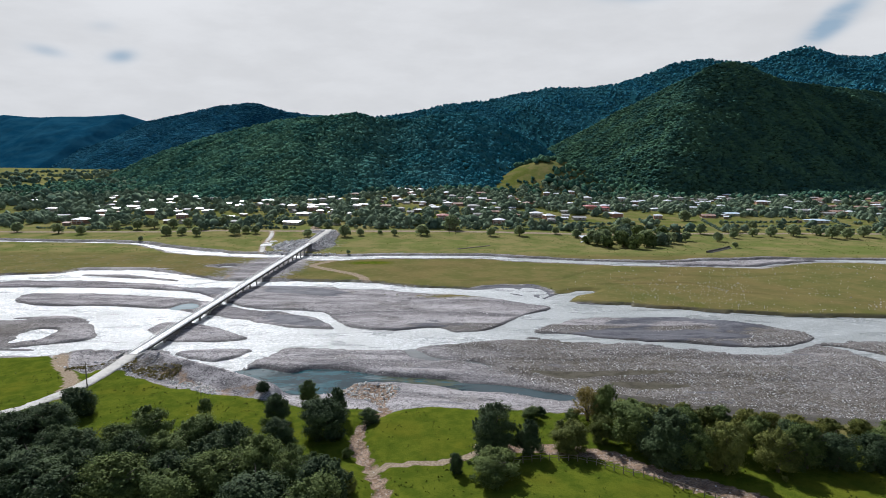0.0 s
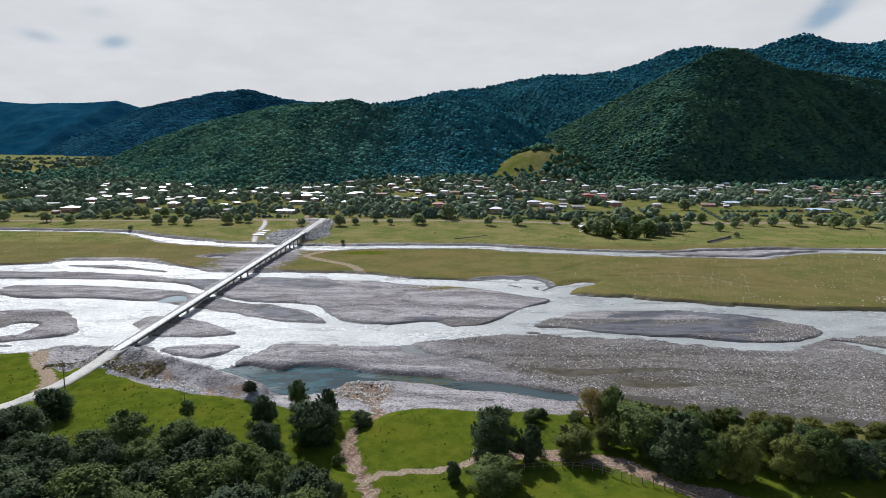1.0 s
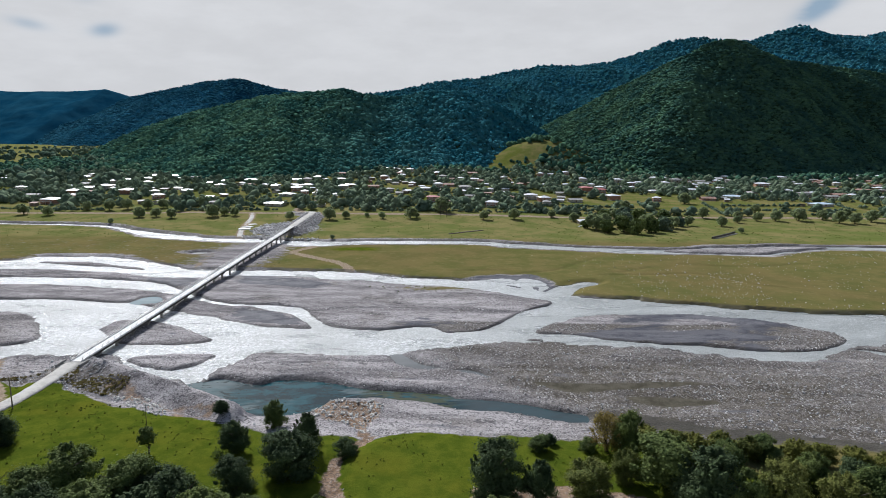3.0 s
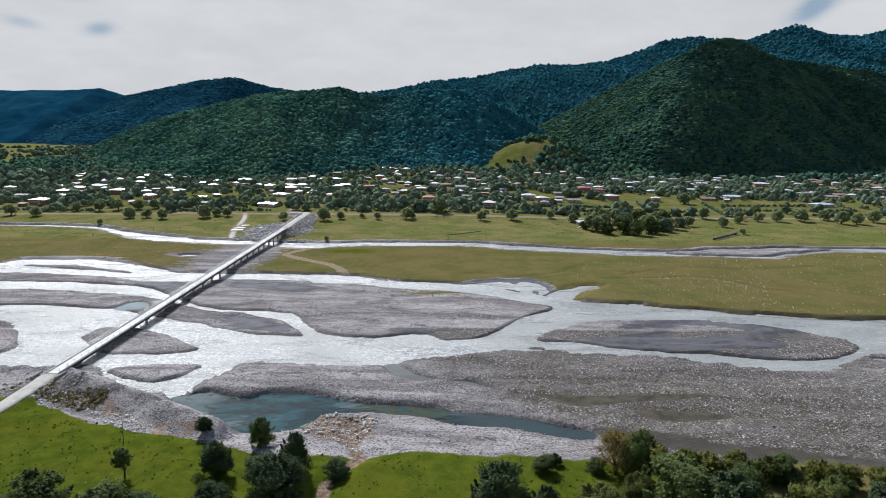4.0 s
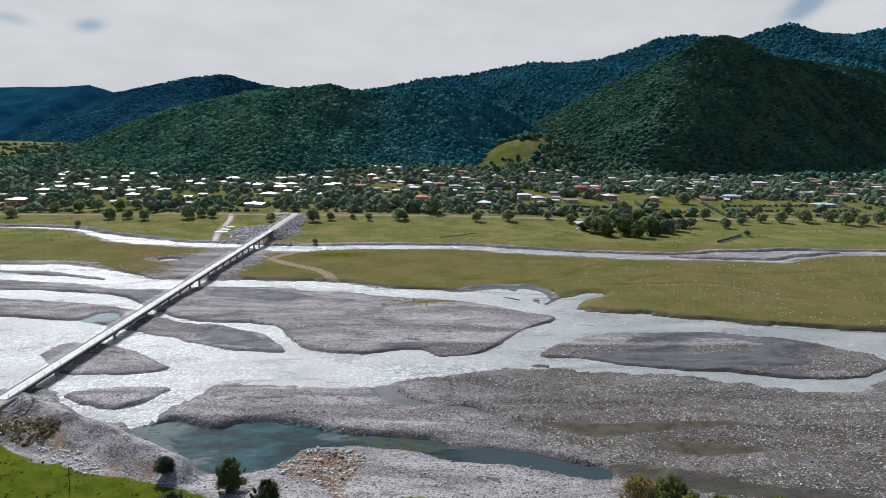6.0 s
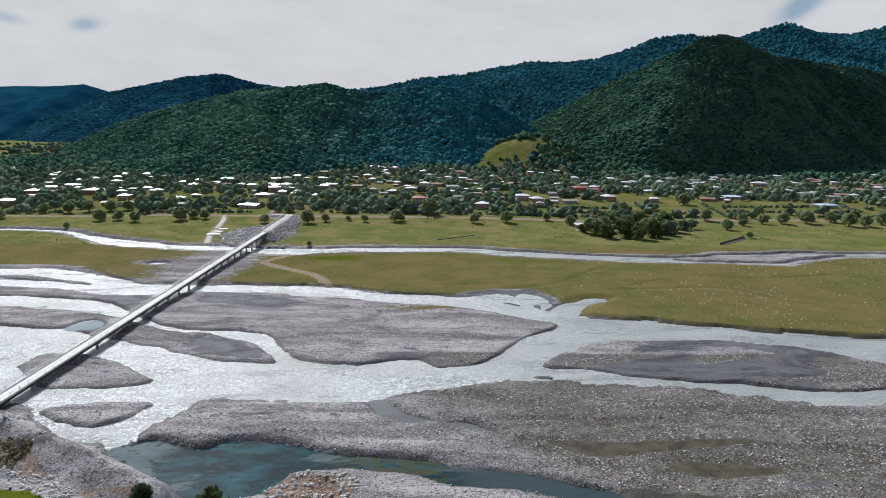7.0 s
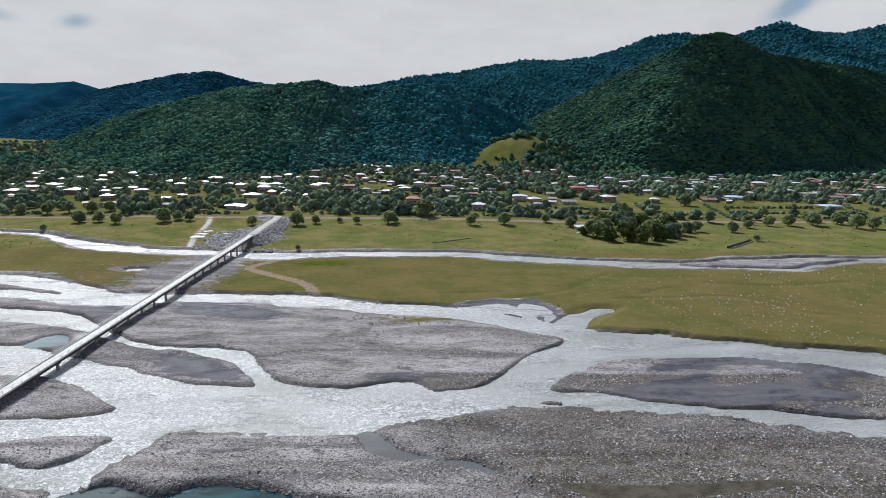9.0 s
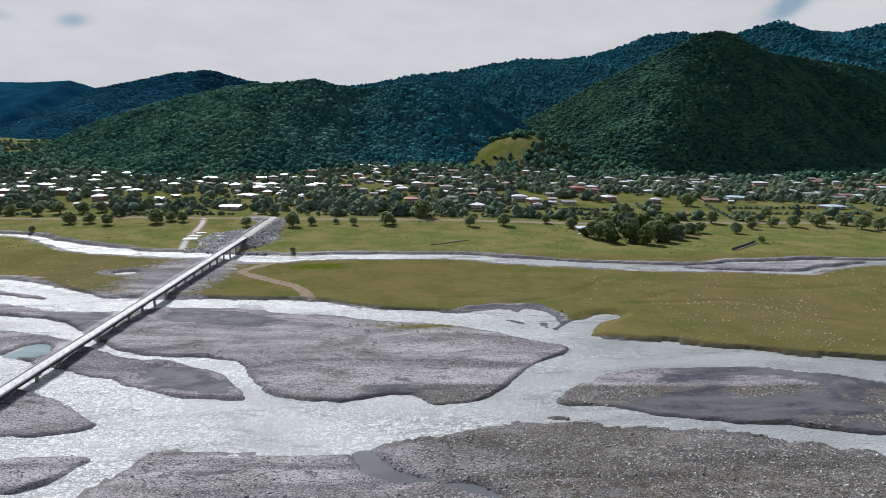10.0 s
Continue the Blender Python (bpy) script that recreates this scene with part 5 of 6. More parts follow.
WHITE_MIDDLE = [(-133, 541, 13), (-129, 488, 14), (-121, 552, 7), (-111, 548, 7), (-93, 483, 7), (-156, 672, 9), (-63, 756, 10), (-47, 718, 10), (-39, 734, 9), (-55, 635, 7), (-30, 611, 7), (-20, 596, 7), (-16, 578, 11),
                (-5, 603, 9), (-92, 584, 9), (-94, 611, 6), (-92, 540, 6), (18, 662, 7), (32, 665, 10), (43, 628, 7), (58, 594, 7), (52, 567, 9), (43, 577, 6), (18, 558, 7), (38, 491, 10), (75, 541, 12), (84, 527, 10), (97, 529, 8)]
WHITE_EAST = [(104, 655, 7), (129, 664, 9), (157, 713, 11), (155, 662, 8), (198, 719, 11), (149, 556, 12), (198, 662, 8), (253, 758, 11), (269, 771, 8), (247, 704, 10), (208, 625, 11), (187, 553, 8), (251, 668, 11), (266, 665, 8),
              (338, 780, 12), (353, 790, 11), (368, 782, 12), (318, 736, 10), (292, 668, 9), (420, 790, 16), (356, 705, 16), (328, 632, 8), (399, 800, 9), (352, 648, 11), (495, 800, 14), (540, 812, 15), (565, 815, 10), (391, 604, 8)]
GREY_ALL = [(-424, 768, 10), (-277, 704, 12), (-181, 496, 9), (-142, 660, 9), (-150, 568, 8), (-365, 640, 12), (-47, 620, 7), (-48, 563, 8), (-38, 550, 7), (-1, 672, 9), (-7, 638, 7), (83, 506, 8), (111, 532, 12), (108, 579, 10),
            (290, 790, 11), (274, 745, 13), (303, 745, 13), (302, 618, 13), (347, 605, 13), (450, 771, 14), (421, 704, 11), (367, 598, 13), (-225, 503, 11)]
RED_ALL = [(140, 620, 15), (150, 606, 12), (-8, 512, 11)]
BROWN_ALL = [(3, 503, 8), (5, 610, 11), (70, 680, 9), (436, 735, 15), (500, 785, 17), (453, 755, 15), (482, 704, 15), (441, 661, 15), (386, 615, 14), (237, 566, 13)]
BLUE_ALL = [(269, 586, 17), (319, 534, 18)]
rs = random.Random(11)
SITES = []
for kind, rows in (("white", WHITE_WEST), ("white", WHITE_MIDDLE), ("white", WHITE_EAST), ("grey", GREY_ALL), ("red", RED_ALL), ("brown", BROWN_ALL), ("blue", BLUE_ALL)):
    zs = land_zs([(x, y) for x, y, w in rows])
    for (x, y, w), z in zip(rows, zs):
        src = rs.choice(PATTERNS[kind])
        put(src, x, y, z - 0.1, rs.choice((0, 0, 0, math.pi / 2)) + rs.uniform(-0.3, 0.3), w / 11.2, min(max(w / 12.0, 0.62), 0.8) * 0.84)
        SITES.append((x, y, w))


def infill(count):
    """Houses of the village's closer-built part, well apart from the others."""
    made = 0
    while made < count:
        y = rs.uniform(520, 790)
        x, w = rs.uniform(-0.74, 0.74) * y, rs.uniform(8.5, 13)
        if (x > 130 and y < 590) or math.hypot(x - 76, y - 808) < 75 or min(math.hypot(x - q[0], (y - q[1]) * 0.8) for q in SITES) < 17:
            continue
        SITES.append((x, y, w))
        made += 1
    for (x, y, w), z in zip(SITES[-count:], land_zs([q[:2] for q in SITES[-count:]])):
        kind = rs.choices(("white", "grey", "brown"), (6, 3, 1))[0]
        put(rs.choice(PATTERNS[kind]), x, y, z - 0.1, rs.choice((0, 0, 0, math.pi / 2)) + rs.uniform(-0.3, 0.3), w / 12.0, rs.uniform(0.52, 0.66))


infill(55)


def shed(roof, label):
    s = thing("shed", label, "shed", "village sheds")
    part("wall", boxed(-2.2, 2.2, -1.6, 1.6, -0.8, 2.1, bevel=0.02), M_WOOD, s)
    r = boxed(-2.7, 2.7, -2.1, 2.1, 0, 0.1)
    for v in r.verts:
        v.co.z += 2.35 + v.co.y * 0.16
    part("roof", r, M_ROOFS[roof], s)
    part("door", boxed(-0.5, 0.5, -1.66, -1.59, 0, 1.8), M_DOOR, s)
    return s


SHEDS = [shed("white", "small wooden shed with a white metal lean-to roof"), shed("grey", "small wooden shed with a grey lean-to roof"), shed("brown", "small wooden shed with a rusty brown roof")]
spots = []
for x, y, w in list(SITES):
    if rs.random() < 0.55:
        a, r = rs.uniform(0, 6.28), w * 0.6 + rs.uniform(5, 11)
        p = (x + r * math.cos(a), y + r * math.sin(a))
        if min(math.hypot(p[0] - q[0], p[1] - q[1]) - q[2] * 0.6 for q in SITES) > 3.5 and abs(p[1] - 451) > 12:
            spots.append(p)
for (x, y), z in zip(spots, land_zs(spots)):
    s = rs.uniform(0.8, 1.5)
    put(rs.choices(SHEDS, (5, 3, 2))[0], x, y, z, rs.uniform(-0.4, 0.4) + rs.choice((0, math.pi / 2)), s, rs.uniform(0.8, 1.1))
    SITES.append((x, y, 4.5 * s))
for p in SHEDS:
    drop(p)
for rows in PATTERNS.values():
    for p in rows:
        drop(p)


# ---- trees of the village and the far meadow ----
def leafy(form, seed, n=32):
    """A crown form with loose sprays standing off it."""
    v, f = form
    rs = np.random.RandomState(seed)
    d = rs.normal(0, 1, (n, 3))
    d /= np.linalg.norm(d, axis=1, keepdims=True)
    d[:, 2] = np.abs(d[:, 2]) * 1.0 - 0.25
    q, g = leaf_quads(d * (0.92 + 0.3 * rs.rand(n, 1)), d, np.full(n, 0.19), rs)
    t = np.vstack([g[:, [0, 1, 2]], g[:, [0, 2, 3]]]) + len(v)
    return np.vstack([v * 0.93, q]), np.vstack([f, t])


def village_trees():
    rs = np.random.RandomState(71)
    n = 9000
    y = 462 + rs.rand(n) ** 0.9 * 330
    x = (rs.rand(n) * 2 - 1) * (y * 0.80)
    site = np.array(SITES)
    d = np.min(np.hypot(x[:, None] - site[None, :, 0], (y[:, None] - site[None, :, 1] + 2)) - site[None, :, 2] * 0.5, axis=1)
    front = np.min(np.where((np.abs(x[:, None] - site[None, :, 0] * y[:, None] / site[None, :, 1]) < site[None, :, 2] * 0.5) & (site[None, :, 1] - y[:, None] > 0), site[None, :, 1] - y[:, None], 99), axis=1)
    clump = value_noise(x, y, 42.0, 77)
    open_field = (x > 150) & (y < 560)
    keep = (d > 2.0) & ((front > 32) | ((front > 3) & (rs.rand(n) < 0.3))) & (clump > -0.3 + 0.5 * rs.rand(n) - 0.3 * (y > 600)) & ~(open_field & (rs.rand(n) < 0.82)) & ~pasture_slope(x, y) & (np.abs(y - 451) > 9)
    x, y = x[keep], y[keep]
    z = land(x, y)[0]
    w = 3.2 + 6.0 * rs.rand(len(x)) ** 1.5
    w = np.where(front[keep] < 32, 2.2 + 1.2 * rs.rand(len(x)), w)
    h = w * (0.62 + 0.4 * rs.rand(len(x)))
    me = scatter_mesh("village_trees", [leafy(f, k, 26) for k, f in enumerate(RAGGED)], np.column_stack([x, y, z + h * 0.42]), w * 0.5, h * 0.55, M_VILLAGE, rs)
    tagged(new("village_trees", me), "rounded green garden and orchard trees between village houses", "trees", kind="stuff")


village_trees()


def valley_trees():
    """Hedges and scattered trees over the plain at the hills' feet."""
    rs = np.random.RandomState(72)
    n = 4200
    x, y = -1900 + rs.rand(n) * 1560, 640 + rs.rand(n) ** 1.5 * 1500
    keep = (value_noise(x, y * 0.4, 70.0, 79) > 0.08) & (x < -0.42 * y - 40) & (x > -0.95 * y - 60)
    x, y = x[keep], y[keep]
    z = land(x, y)[0]
    w = 6 + 7 * rs.rand(len(x))
    h = w * (0.6 + 0.4 * rs.rand(len(x)))
    me = scatter_mesh("valley_trees", RAGGED, np.column_stack([x, y, z + h * 0.4]), w * 0.55, h * 0.55, M_VILLAGE, rs)
    tagged(new("valley_trees", me), "hedges and scattered trees between fields of the far plain", "trees", kind="stuff")


valley_trees()


def foothill_trees():
    """The wood's lower fringe, down to the gardens."""
    rs = np.random.RandomState(73)
    n = 9000
    x, y = -620 + rs.rand(n) * 1500, 735 + rs.rand(n) * 330
    keep = ~pasture_slope(x, y) & (np.abs(x) < 0.8 * y) & ((y > 775) | (rs.rand(n) < 0.5)) & (value_noise(x, y, 60.0, 83) > -0.45)
    site = np.array(SITES)
    d = np.min(np.hypot(x[:, None] - site[None, :, 0], y[:, None] - site[None, :, 1]) - site[None, :, 2] * 0.6, axis=1)
    keep &= d > 6
    x, y = x[keep], y[keep]
    z = land(x, y)[0]
    w = 5 + 4 * rs.rand(len(x))
    h = w * (0.7 + 0.4 * rs.rand(len(x)))
    me = scatter_mesh("foothill_trees", RAGGED, np.column_stack([x, y, z + h * 0.4]), w * 0.55, h * 0.55, M_FOREST, rs)
    tagged(new("foothill_trees", me), "fringe of woodland at the foot of the hills", "trees", kind="stuff")


foothill_trees()


def hedges():
    """Garden hedges and plot borders at the village edge."""
    rs = np.random.RandomState(75)
    lines = [((40, 462), (128, 466)), ((128, 466), (200, 474)), ((92, 480), (196, 490)), ((60, 500), (150, 508)), ((160, 474), (166, 540)), ((212, 478), (222, 540)), ((222, 500), (330, 506)), ((230, 525), (300, 530)),
             ((-60, 463), (36, 461)), ((-20, 480), (60, 484)), ((-200, 464), (-120, 466)), ((280, 480), (400, 492)), ((330, 506), (340, 560)), ((20, 462), (26, 500)), ((-330, 470), (-250, 466))]
    pts = []
    for a, b in lines:
        n = int(math.hypot(b[0] - a[0], b[1] - a[1]) / 1.5)
        t = np.arange(n) / n
        pts.append(np.column_stack([a[0] + (b[0] - a[0]) * t, a[1] + (b[1] - a[1]) * t]) + rs.normal(0, 0.5, (n, 2)))
    p = np.vstack(pts)
    p = p[rs.rand(len(p)) > 0.18]
    w = 1.4 + 1.6 * rs.rand(len(p)) ** 2
    z = land(p[:, 0], p[:, 1])[0]
    me = scatter_mesh("garden_hedges", [leafy(f, k, 20) for k, f in enumerate(FORMS_1)], np.column_stack([p, z + w * 0.35]), w * 0.6, w * 0.55, M_VILLAGE, rs, True)
    tagged(new("garden_hedges", me), "uneven green hedges around garden plots", "hedge", kind="stuff")


hedges()


def pasture_bushes():
    rs = np.random.RandomState(74)
    x, y = 25 + rs.rand(110) * 95, 755 + rs.rand(110) * 110
    keep = pasture_slope(x, y) & (value_noise(x, y, 25.0, 7) > -0.1)
    x, y = x[keep], y[keep]
    w = 2.5 + 3 * rs.rand(len(x))
    me = scatter_mesh("pasture_bushes", [leafy(f, k) for k, f in enumerate(FORMS_2)], np.column_stack([x, y, land(x, y)[0] + w * 0.35]), w * 0.5, w * 0.5, M_FOREST, rs, True)
    tagged(new("pasture_bushes", me), "scattered round bushes on a grassy hillside clearing", "bushes", kind="stuff")


pasture_bushes()

ORCHARD = [tree("orchard_tree", 200 + k, "round-headed green orchard tree on the pasture", "tree", 8.0, 6.4, 1.3, 1300, 0.52, M_ORCHARD, "orchard trees") for k in range(4)]
ORCHARD_WEST = [(-209, 436, 8.8), (-198, 437, 7.5), (-184, 430, 8), (-159, 437, 10), (-153, 443, 7), (-145, 441, 7), (-180, 476, 11), (-103, 427, 6.6), (-76, 426, 10), (-66, 432, 6), (-52, 435, 4), (-41, 431, 5.4), (-22, 433, 9.4),
                (-18, 436, 4.7), (0, 459, 13), (28, 431, 7.4), (49, 435, 8.8), (-262, 465, 8), (-246, 466, 8.8), (-236, 473, 9.7), (-222, 475, 9), (-212, 479, 8.3), (-97, 464, 5.8), (-92, 481, 7), (-214, 408, 4), (-61.5, 356, 3), (-275, 440, 8), (-295, 445, 9), (-330, 450, 9)]
ORCHARD_EAST = [(77, 447, 6.3), (90, 433, 7.4), (142, 492, 9.4), (206, 538, 11.3), (189, 460, 9.4), (164, 423, 7.8), (187, 424, 7.9), (223, 472, 3.7), (242, 490, 7.8), (223, 449, 7.7), (237, 450, 9.1), (254, 451, 9.9), (275, 458, 8.6),
                (277, 442, 10.3), (288, 442, 9), (227, 512, 4.1), (185, 392, 4.2), (305, 450, 10), (320, 446, 9), (338, 455, 10), (205, 440, 6), (212, 455, 7), (262, 470, 7), (300, 470, 8)]
GROVE = [(97, 399, 13), (101, 388, 10), (112, 391, 13), (117, 384, 12), (128, 392, 12), (140, 402, 11), (148, 411, 10), (133, 430, 13), (125, 436, 13), (121, 443, 11), (151, 432, 11), (108, 430, 11), (104, 412, 12), (118, 410, 13), (132, 412, 12), (157, 420, 8), (92, 406, 7)]
rs = random.Random(12)
for rows in (ORCHARD_WEST, ORCHARD_EAST):
    for (x, y, w), z in zip(rows, land_zs([r[:2] for r in rows])):
        put(rs.choice(ORCHARD), x, y, z, rs.uniform(0, 6.28), w / 8.0)
GROVE_TREES = [tree("grove_tree", 220 + k, "bushy green tree in a riverside grove", "tree", 10.0, 7.5, 0.6, 1600, 0.6, (M_ORCHARD, M_VILLAGE, M_LEAF["mid"])[k], "grove trees") for k in range(3)]
for (x, y, w), z in zip(GROVE, land_zs([r[:2] for r in GROVE])):
    put(rs.choice(GROVE_TREES), x, y, z, rs.uniform(0, 6.28), w / 10.0)
for p in ORCHARD + GROVE_TREES:
    drop(p)

# ---- trees of the near meadow ----
NEAR = {"dark": [tree("tree", 300 + k, "bushy dark green broadleaf tree on the meadow", "tree", 8.0, 8.0, 0.1, 21000, 0.14, M_LEAF["dark"], "meadow trees") for k in range(3)],
        "mid": [tree("tree", 310 + k, "leafy mid-green broadleaf tree on the meadow", "tree", 8.0, 8.0, 0.1, 21000, 0.14, M_LEAF["mid"], "meadow trees") for k in range(3)],
        "olive": [tree("willow", 320 + k, "pale olive-green willow at the meadow's edge", "tree", 8.0, 8.0, 0.1, 17000, 0.14, M_LEAF["olive"], "willows") for k in range(2)],
        "rust": [tree("willow", 330, "thin willow with rust-brown dying twigs", "tree", 8.0, 8.0, 0.4, 7000, 0.12, M_LEAF["rust"], "willows")],
        "bush": [tree("riverside_bush", 350 + k, "low yellow-green bush by the river gravel", "bush", 8.0, 8.0, 0.0, 9000, 0.22, M_LEAF["yellow"], "riverside bushes") for k in range(3)],
        "slim": [tree("young_tree", 340, "slim young tree with a bare stem on the meadow", "tree", 6.0, 9.0, 3.0, 2600, 0.24, M_LEAF["mid"], "meadow trees")]}
TREES_LEFT = [(-50.5, 116, 3.2, 4.5, "slim"), (-31.4, 127, 4.3, 4.8, "mid"), (-23, 118.5, 4.8, 5.8, "dark"), (-36, 116.7, 5.5, 5.7, "dark"), (-31.4, 104.5, 5.3, 5.8, "dark"), (-23.7, 109, 9.6, 7.4, "dark"), (-15.8, 117, 3.7, 3.3, "dark"),
              (-18, 100.7, 2, 2, "mid"), (-43, 130.8, 3.3, 2.3, "dark"), (-79, 118.4, 6.2, 5.8, "dark"), (-74.7, 104, 9.2, 8.2, "dark"), (-80, 99, 8.8, 8, "dark")]
TREES_CORNER = [(-68, 88, 8.7, 8.2, "dark"), (-60, 86, 8.5, 8, "dark"), (-76, 91, 8.1, 8, "dark"), (-55.6, 102, 8.4, 8.4, "mid"), (-46.7, 99, 8.3, 8.2, "mid"), (-41, 100, 6.9, 6.9, "dark"), (-53, 90, 8, 8.5, "dark"), (-44, 85, 8.4, 8.4, "dark"),
                (-36, 84, 8.4, 8.8, "mid"), (-31.6, 89.4, 8.4, 9.4, "mid"), (-24.7, 87, 6.9, 8.4, "mid"), (-19, 83.7, 7.5, 8, "dark"), (-35.6, 94, 7.4, 8.6, "dark"), (-64, 95, 8, 8, "dark"), (-70, 96, 8, 8, "dark"), (-60, 98, 7, 6.5, "mid"), (-28, 80, 9, 9, "dark"), (-40, 78, 9, 9, "mid")]
TREES_BELOW = [(-50, 80, 9, 9, "mid"), (-60, 79, 9, 9, "dark"), (-72, 82, 9, 9, "dark"), (-84, 92, 9, 8, "dark"), (-88, 104, 8, 7, "dark"), (-94, 98, 9, 8, "mid"), (-27, 95, 5, 5, "mid"), (-40, 92, 8, 8, "dark"), (-48, 94, 8, 8, "mid"), (-22, 92, 4, 4.5, "mid"), (-16, 88, 4, 4, "olive"), (-84, 112, 6, 5, "dark"), (-82, 106, 7, 6, "dark"), (-20, 76, 9, 9, "mid")]
TREES_RIGHT = [(9.4, 103.7, 7.7, 9.6, "dark"), (16.3, 102.8, 5.4, 7.4, "dark"), (9.1, 93.6, 8.1, 5.4, "mid"), (2.5, 95.4, 2.6, 4.3, "dark"), (24.3, 104, 7.7, 6.6, "olive"), (30.6, 118.5, 7.5, 8, "rust"), (33, 117, 6, 8.4, "mid"), (38, 107, 11, 11, "mid"),
               (42, 101, 11.5, 11, "dark"), (40.4, 99.5, 7.5, 7.5, "dark"), (56.7, 117, 5.5, 4.6, "mid"), (44.5, 98, 7, 8.2, "mid"), (50.5, 97, 8, 9, "olive")]
TREES_HEDGE = [(60.6, 107.4, 6.9, 7.4, "mid"), (60, 97.5, 7.9, 10, "olive"), (66, 99, 7.5, 9, "mid"), (71.4, 99, 8.3, 8.6, "dark"), (78, 99, 7.8, 7.3, "dark"), (20.7, 121, 2.8, 2.4, "dark"), (84, 103, 8, 8, "mid"),
               (90, 98, 8, 8, "dark"), (55, 104, 7, 8, "olive"), (48, 108, 7, 8.5, "mid"), (66, 104, 7, 8, "dark"), (98, 104, 8, 9, "mid"), (31, 108, 6, 6.5, "olive")]
BUSHES = [(38, 120.5, 4.5, 3.6, "bush"), (42.5, 118.8, 5, 4, "bush"), (46.5, 118, 5, 3.8, "bush"), (50.5, 117.4, 5.2, 4.2, "bush"), (54.6, 116.6, 4.6, 3.6, "bush"), (58, 114.5, 3.4, 2.8, "mid"), (63, 115.6, 4.8, 4.4, "bush"), (66.5, 114.6, 4.2, 3.8, "bush"),
          (72.5, 113.6, 4.4, 3.6, "bush"), (77, 112, 5, 3.8, "bush"), (83, 111, 5, 4, "bush"), (90, 109.5, 5, 4, "bush"), (18, 118.6, 4.2, 2.6, "mid"), (27, 118.4, 3.4, 2.2, "mid")]
for rows, thin, low in ((BUSHES, 1.0, 0.95), (TREES_LEFT, 0.95, 0.95), (TREES_CORNER, 1.0, 0.88), (TREES_BELOW, 1.0, 0.9), (TREES_RIGHT, 0.9, 0.84), (TREES_HEDGE, 0.82, 0.76)):
    for (x, y, w, h, kind), z in zip(rows, land_zs([r[:2] for r in rows])):
        src = rs.choice(NEAR[kind])
        base = 6.0 if kind == "slim" else 8.0
        put(src, x, y, z - 0.05, rs.uniform(0, 6.28), thin * w * rs.uniform(1.08, 1.36) / base, low * h * rs.uniform(0.95, 1.2) / (9.0 if kind == "slim" else 8.0))
for rows in NEAR.values():
    for p in rows:
        drop(p)


# ---- stones ----
def pebble(seed):
    v, f = ball(1)
    r = np.random.RandomState(seed)
    v = v * (0.75 + 0.5 * r.rand(len(v), 1)) * np.array([1.0, 0.8, 0.62])
    return v, f


PEBBLES = [dome(pebble(k)) for k in range(10)]


def stones(name, n, x0, x1, y0, y1, small, large, mat, label, seed, where, sink=0.25):
    """Loose stones over a stretch of the plan, where the test allows."""
    rs = np.random.RandomState(seed)
    x, y = x0 + rs.rand(n) * (x1 - x0), y0 + rs.rand(n) * (y1 - y0)
    z, kinds, water = land(x, y)
    ok = where(x, y, z, kinds, water, rs)
    x, y, z = x[ok], y[ok], z[ok]
    s = small + (large - small) * rs.rand(len(x)) ** 5
    me = scatter_mesh(name, PEBBLES, np.column_stack([x, y, z + s * sink]), s, s, mat, rs)
    return tagged(new(name, me), label, "stones", kind="stuff")


def on_gravel(x, y, z, kinds, water, rs):
    band = value_noise(x * 0.5, y * 1.4, 16.0, 91)
    return (kinds["grass"] < 0.3) & (water < 0.3) & (kinds["silt"] < 0.4) & (kinds["sand"] < 0.5) & (rs.rand(len(x)) < 0.12 + 0.6 * smoothstep(-0.1, 0.5, band) + 0.5 * (kinds["earth"] > 0.3))


stones("gravel_stones", 52000, -115, 150, 122, 215, 0.07, 0.30, M_STONE, "loose grey and white river cobbles on gravel", 81, on_gravel)
stones("pasture_stones", 3600, 40, 240, 205, 325, 0.15, 0.42, M_PALE_STONE, "scattered pale stones on dry pasture", 82,
       lambda x, y, z, k, w, rs: (k["grass"] > 0.5) & (w < -2) & (rs.rand(len(x)) < smoothstep(30, 130, x) * (0.2 + 0.8 * (value_noise(x, y, 30.0, 93) > 0.1))))
stones("bank_boulders", 2200, -107, -78, 118, 168, 0.18, 0.5, M_STONE, "broken rock facing on the bridge embankment", 83, lambda x, y, z, k, w, rs: (np.abs(x + 88.8) > 2.8) & (z > 0.3) & (w < 0) & (y > 134) & (y < 162) & (k["grass"] < 0.7))
stones("far_boulders", 4000, -115, -69, 352, 436, 0.3, 0.9, M_STONE, "broken rock facing below the causeway", 84, lambda x, y, z, k, w, rs: (np.abs(x + 88.8) > 2.9) & (w < 0) & (k["grass"] < 0.55))
stones("delta_boulders", 900, -27, -11, 127, 142, 0.14, 0.5, M_PALE_STONE, "pale boulders washed out over reddish clay", 88, lambda x, y, z, k, w, rs: (k["clay"] > 0.3) & (w < -0.5))
stones("rubble_boulders", 420, -70, -55, 131.5, 141, 0.18, 0.55, M_PALE_STONE, "pale broken rock dumped beside the flood bank", 90, lambda x, y, z, k, w, rs: (np.abs(y - 141 - 0.62 * (-68 - x)) < 2.6) & (w < -1))
stones("creek_stones", 1300, -26, 60, 84, 141, 0.06, 0.3, M_PALE_STONE, "pale stones along the eroded creek", 85, lambda x, y, z, k, w, rs: (k["clay"] > 0.35))


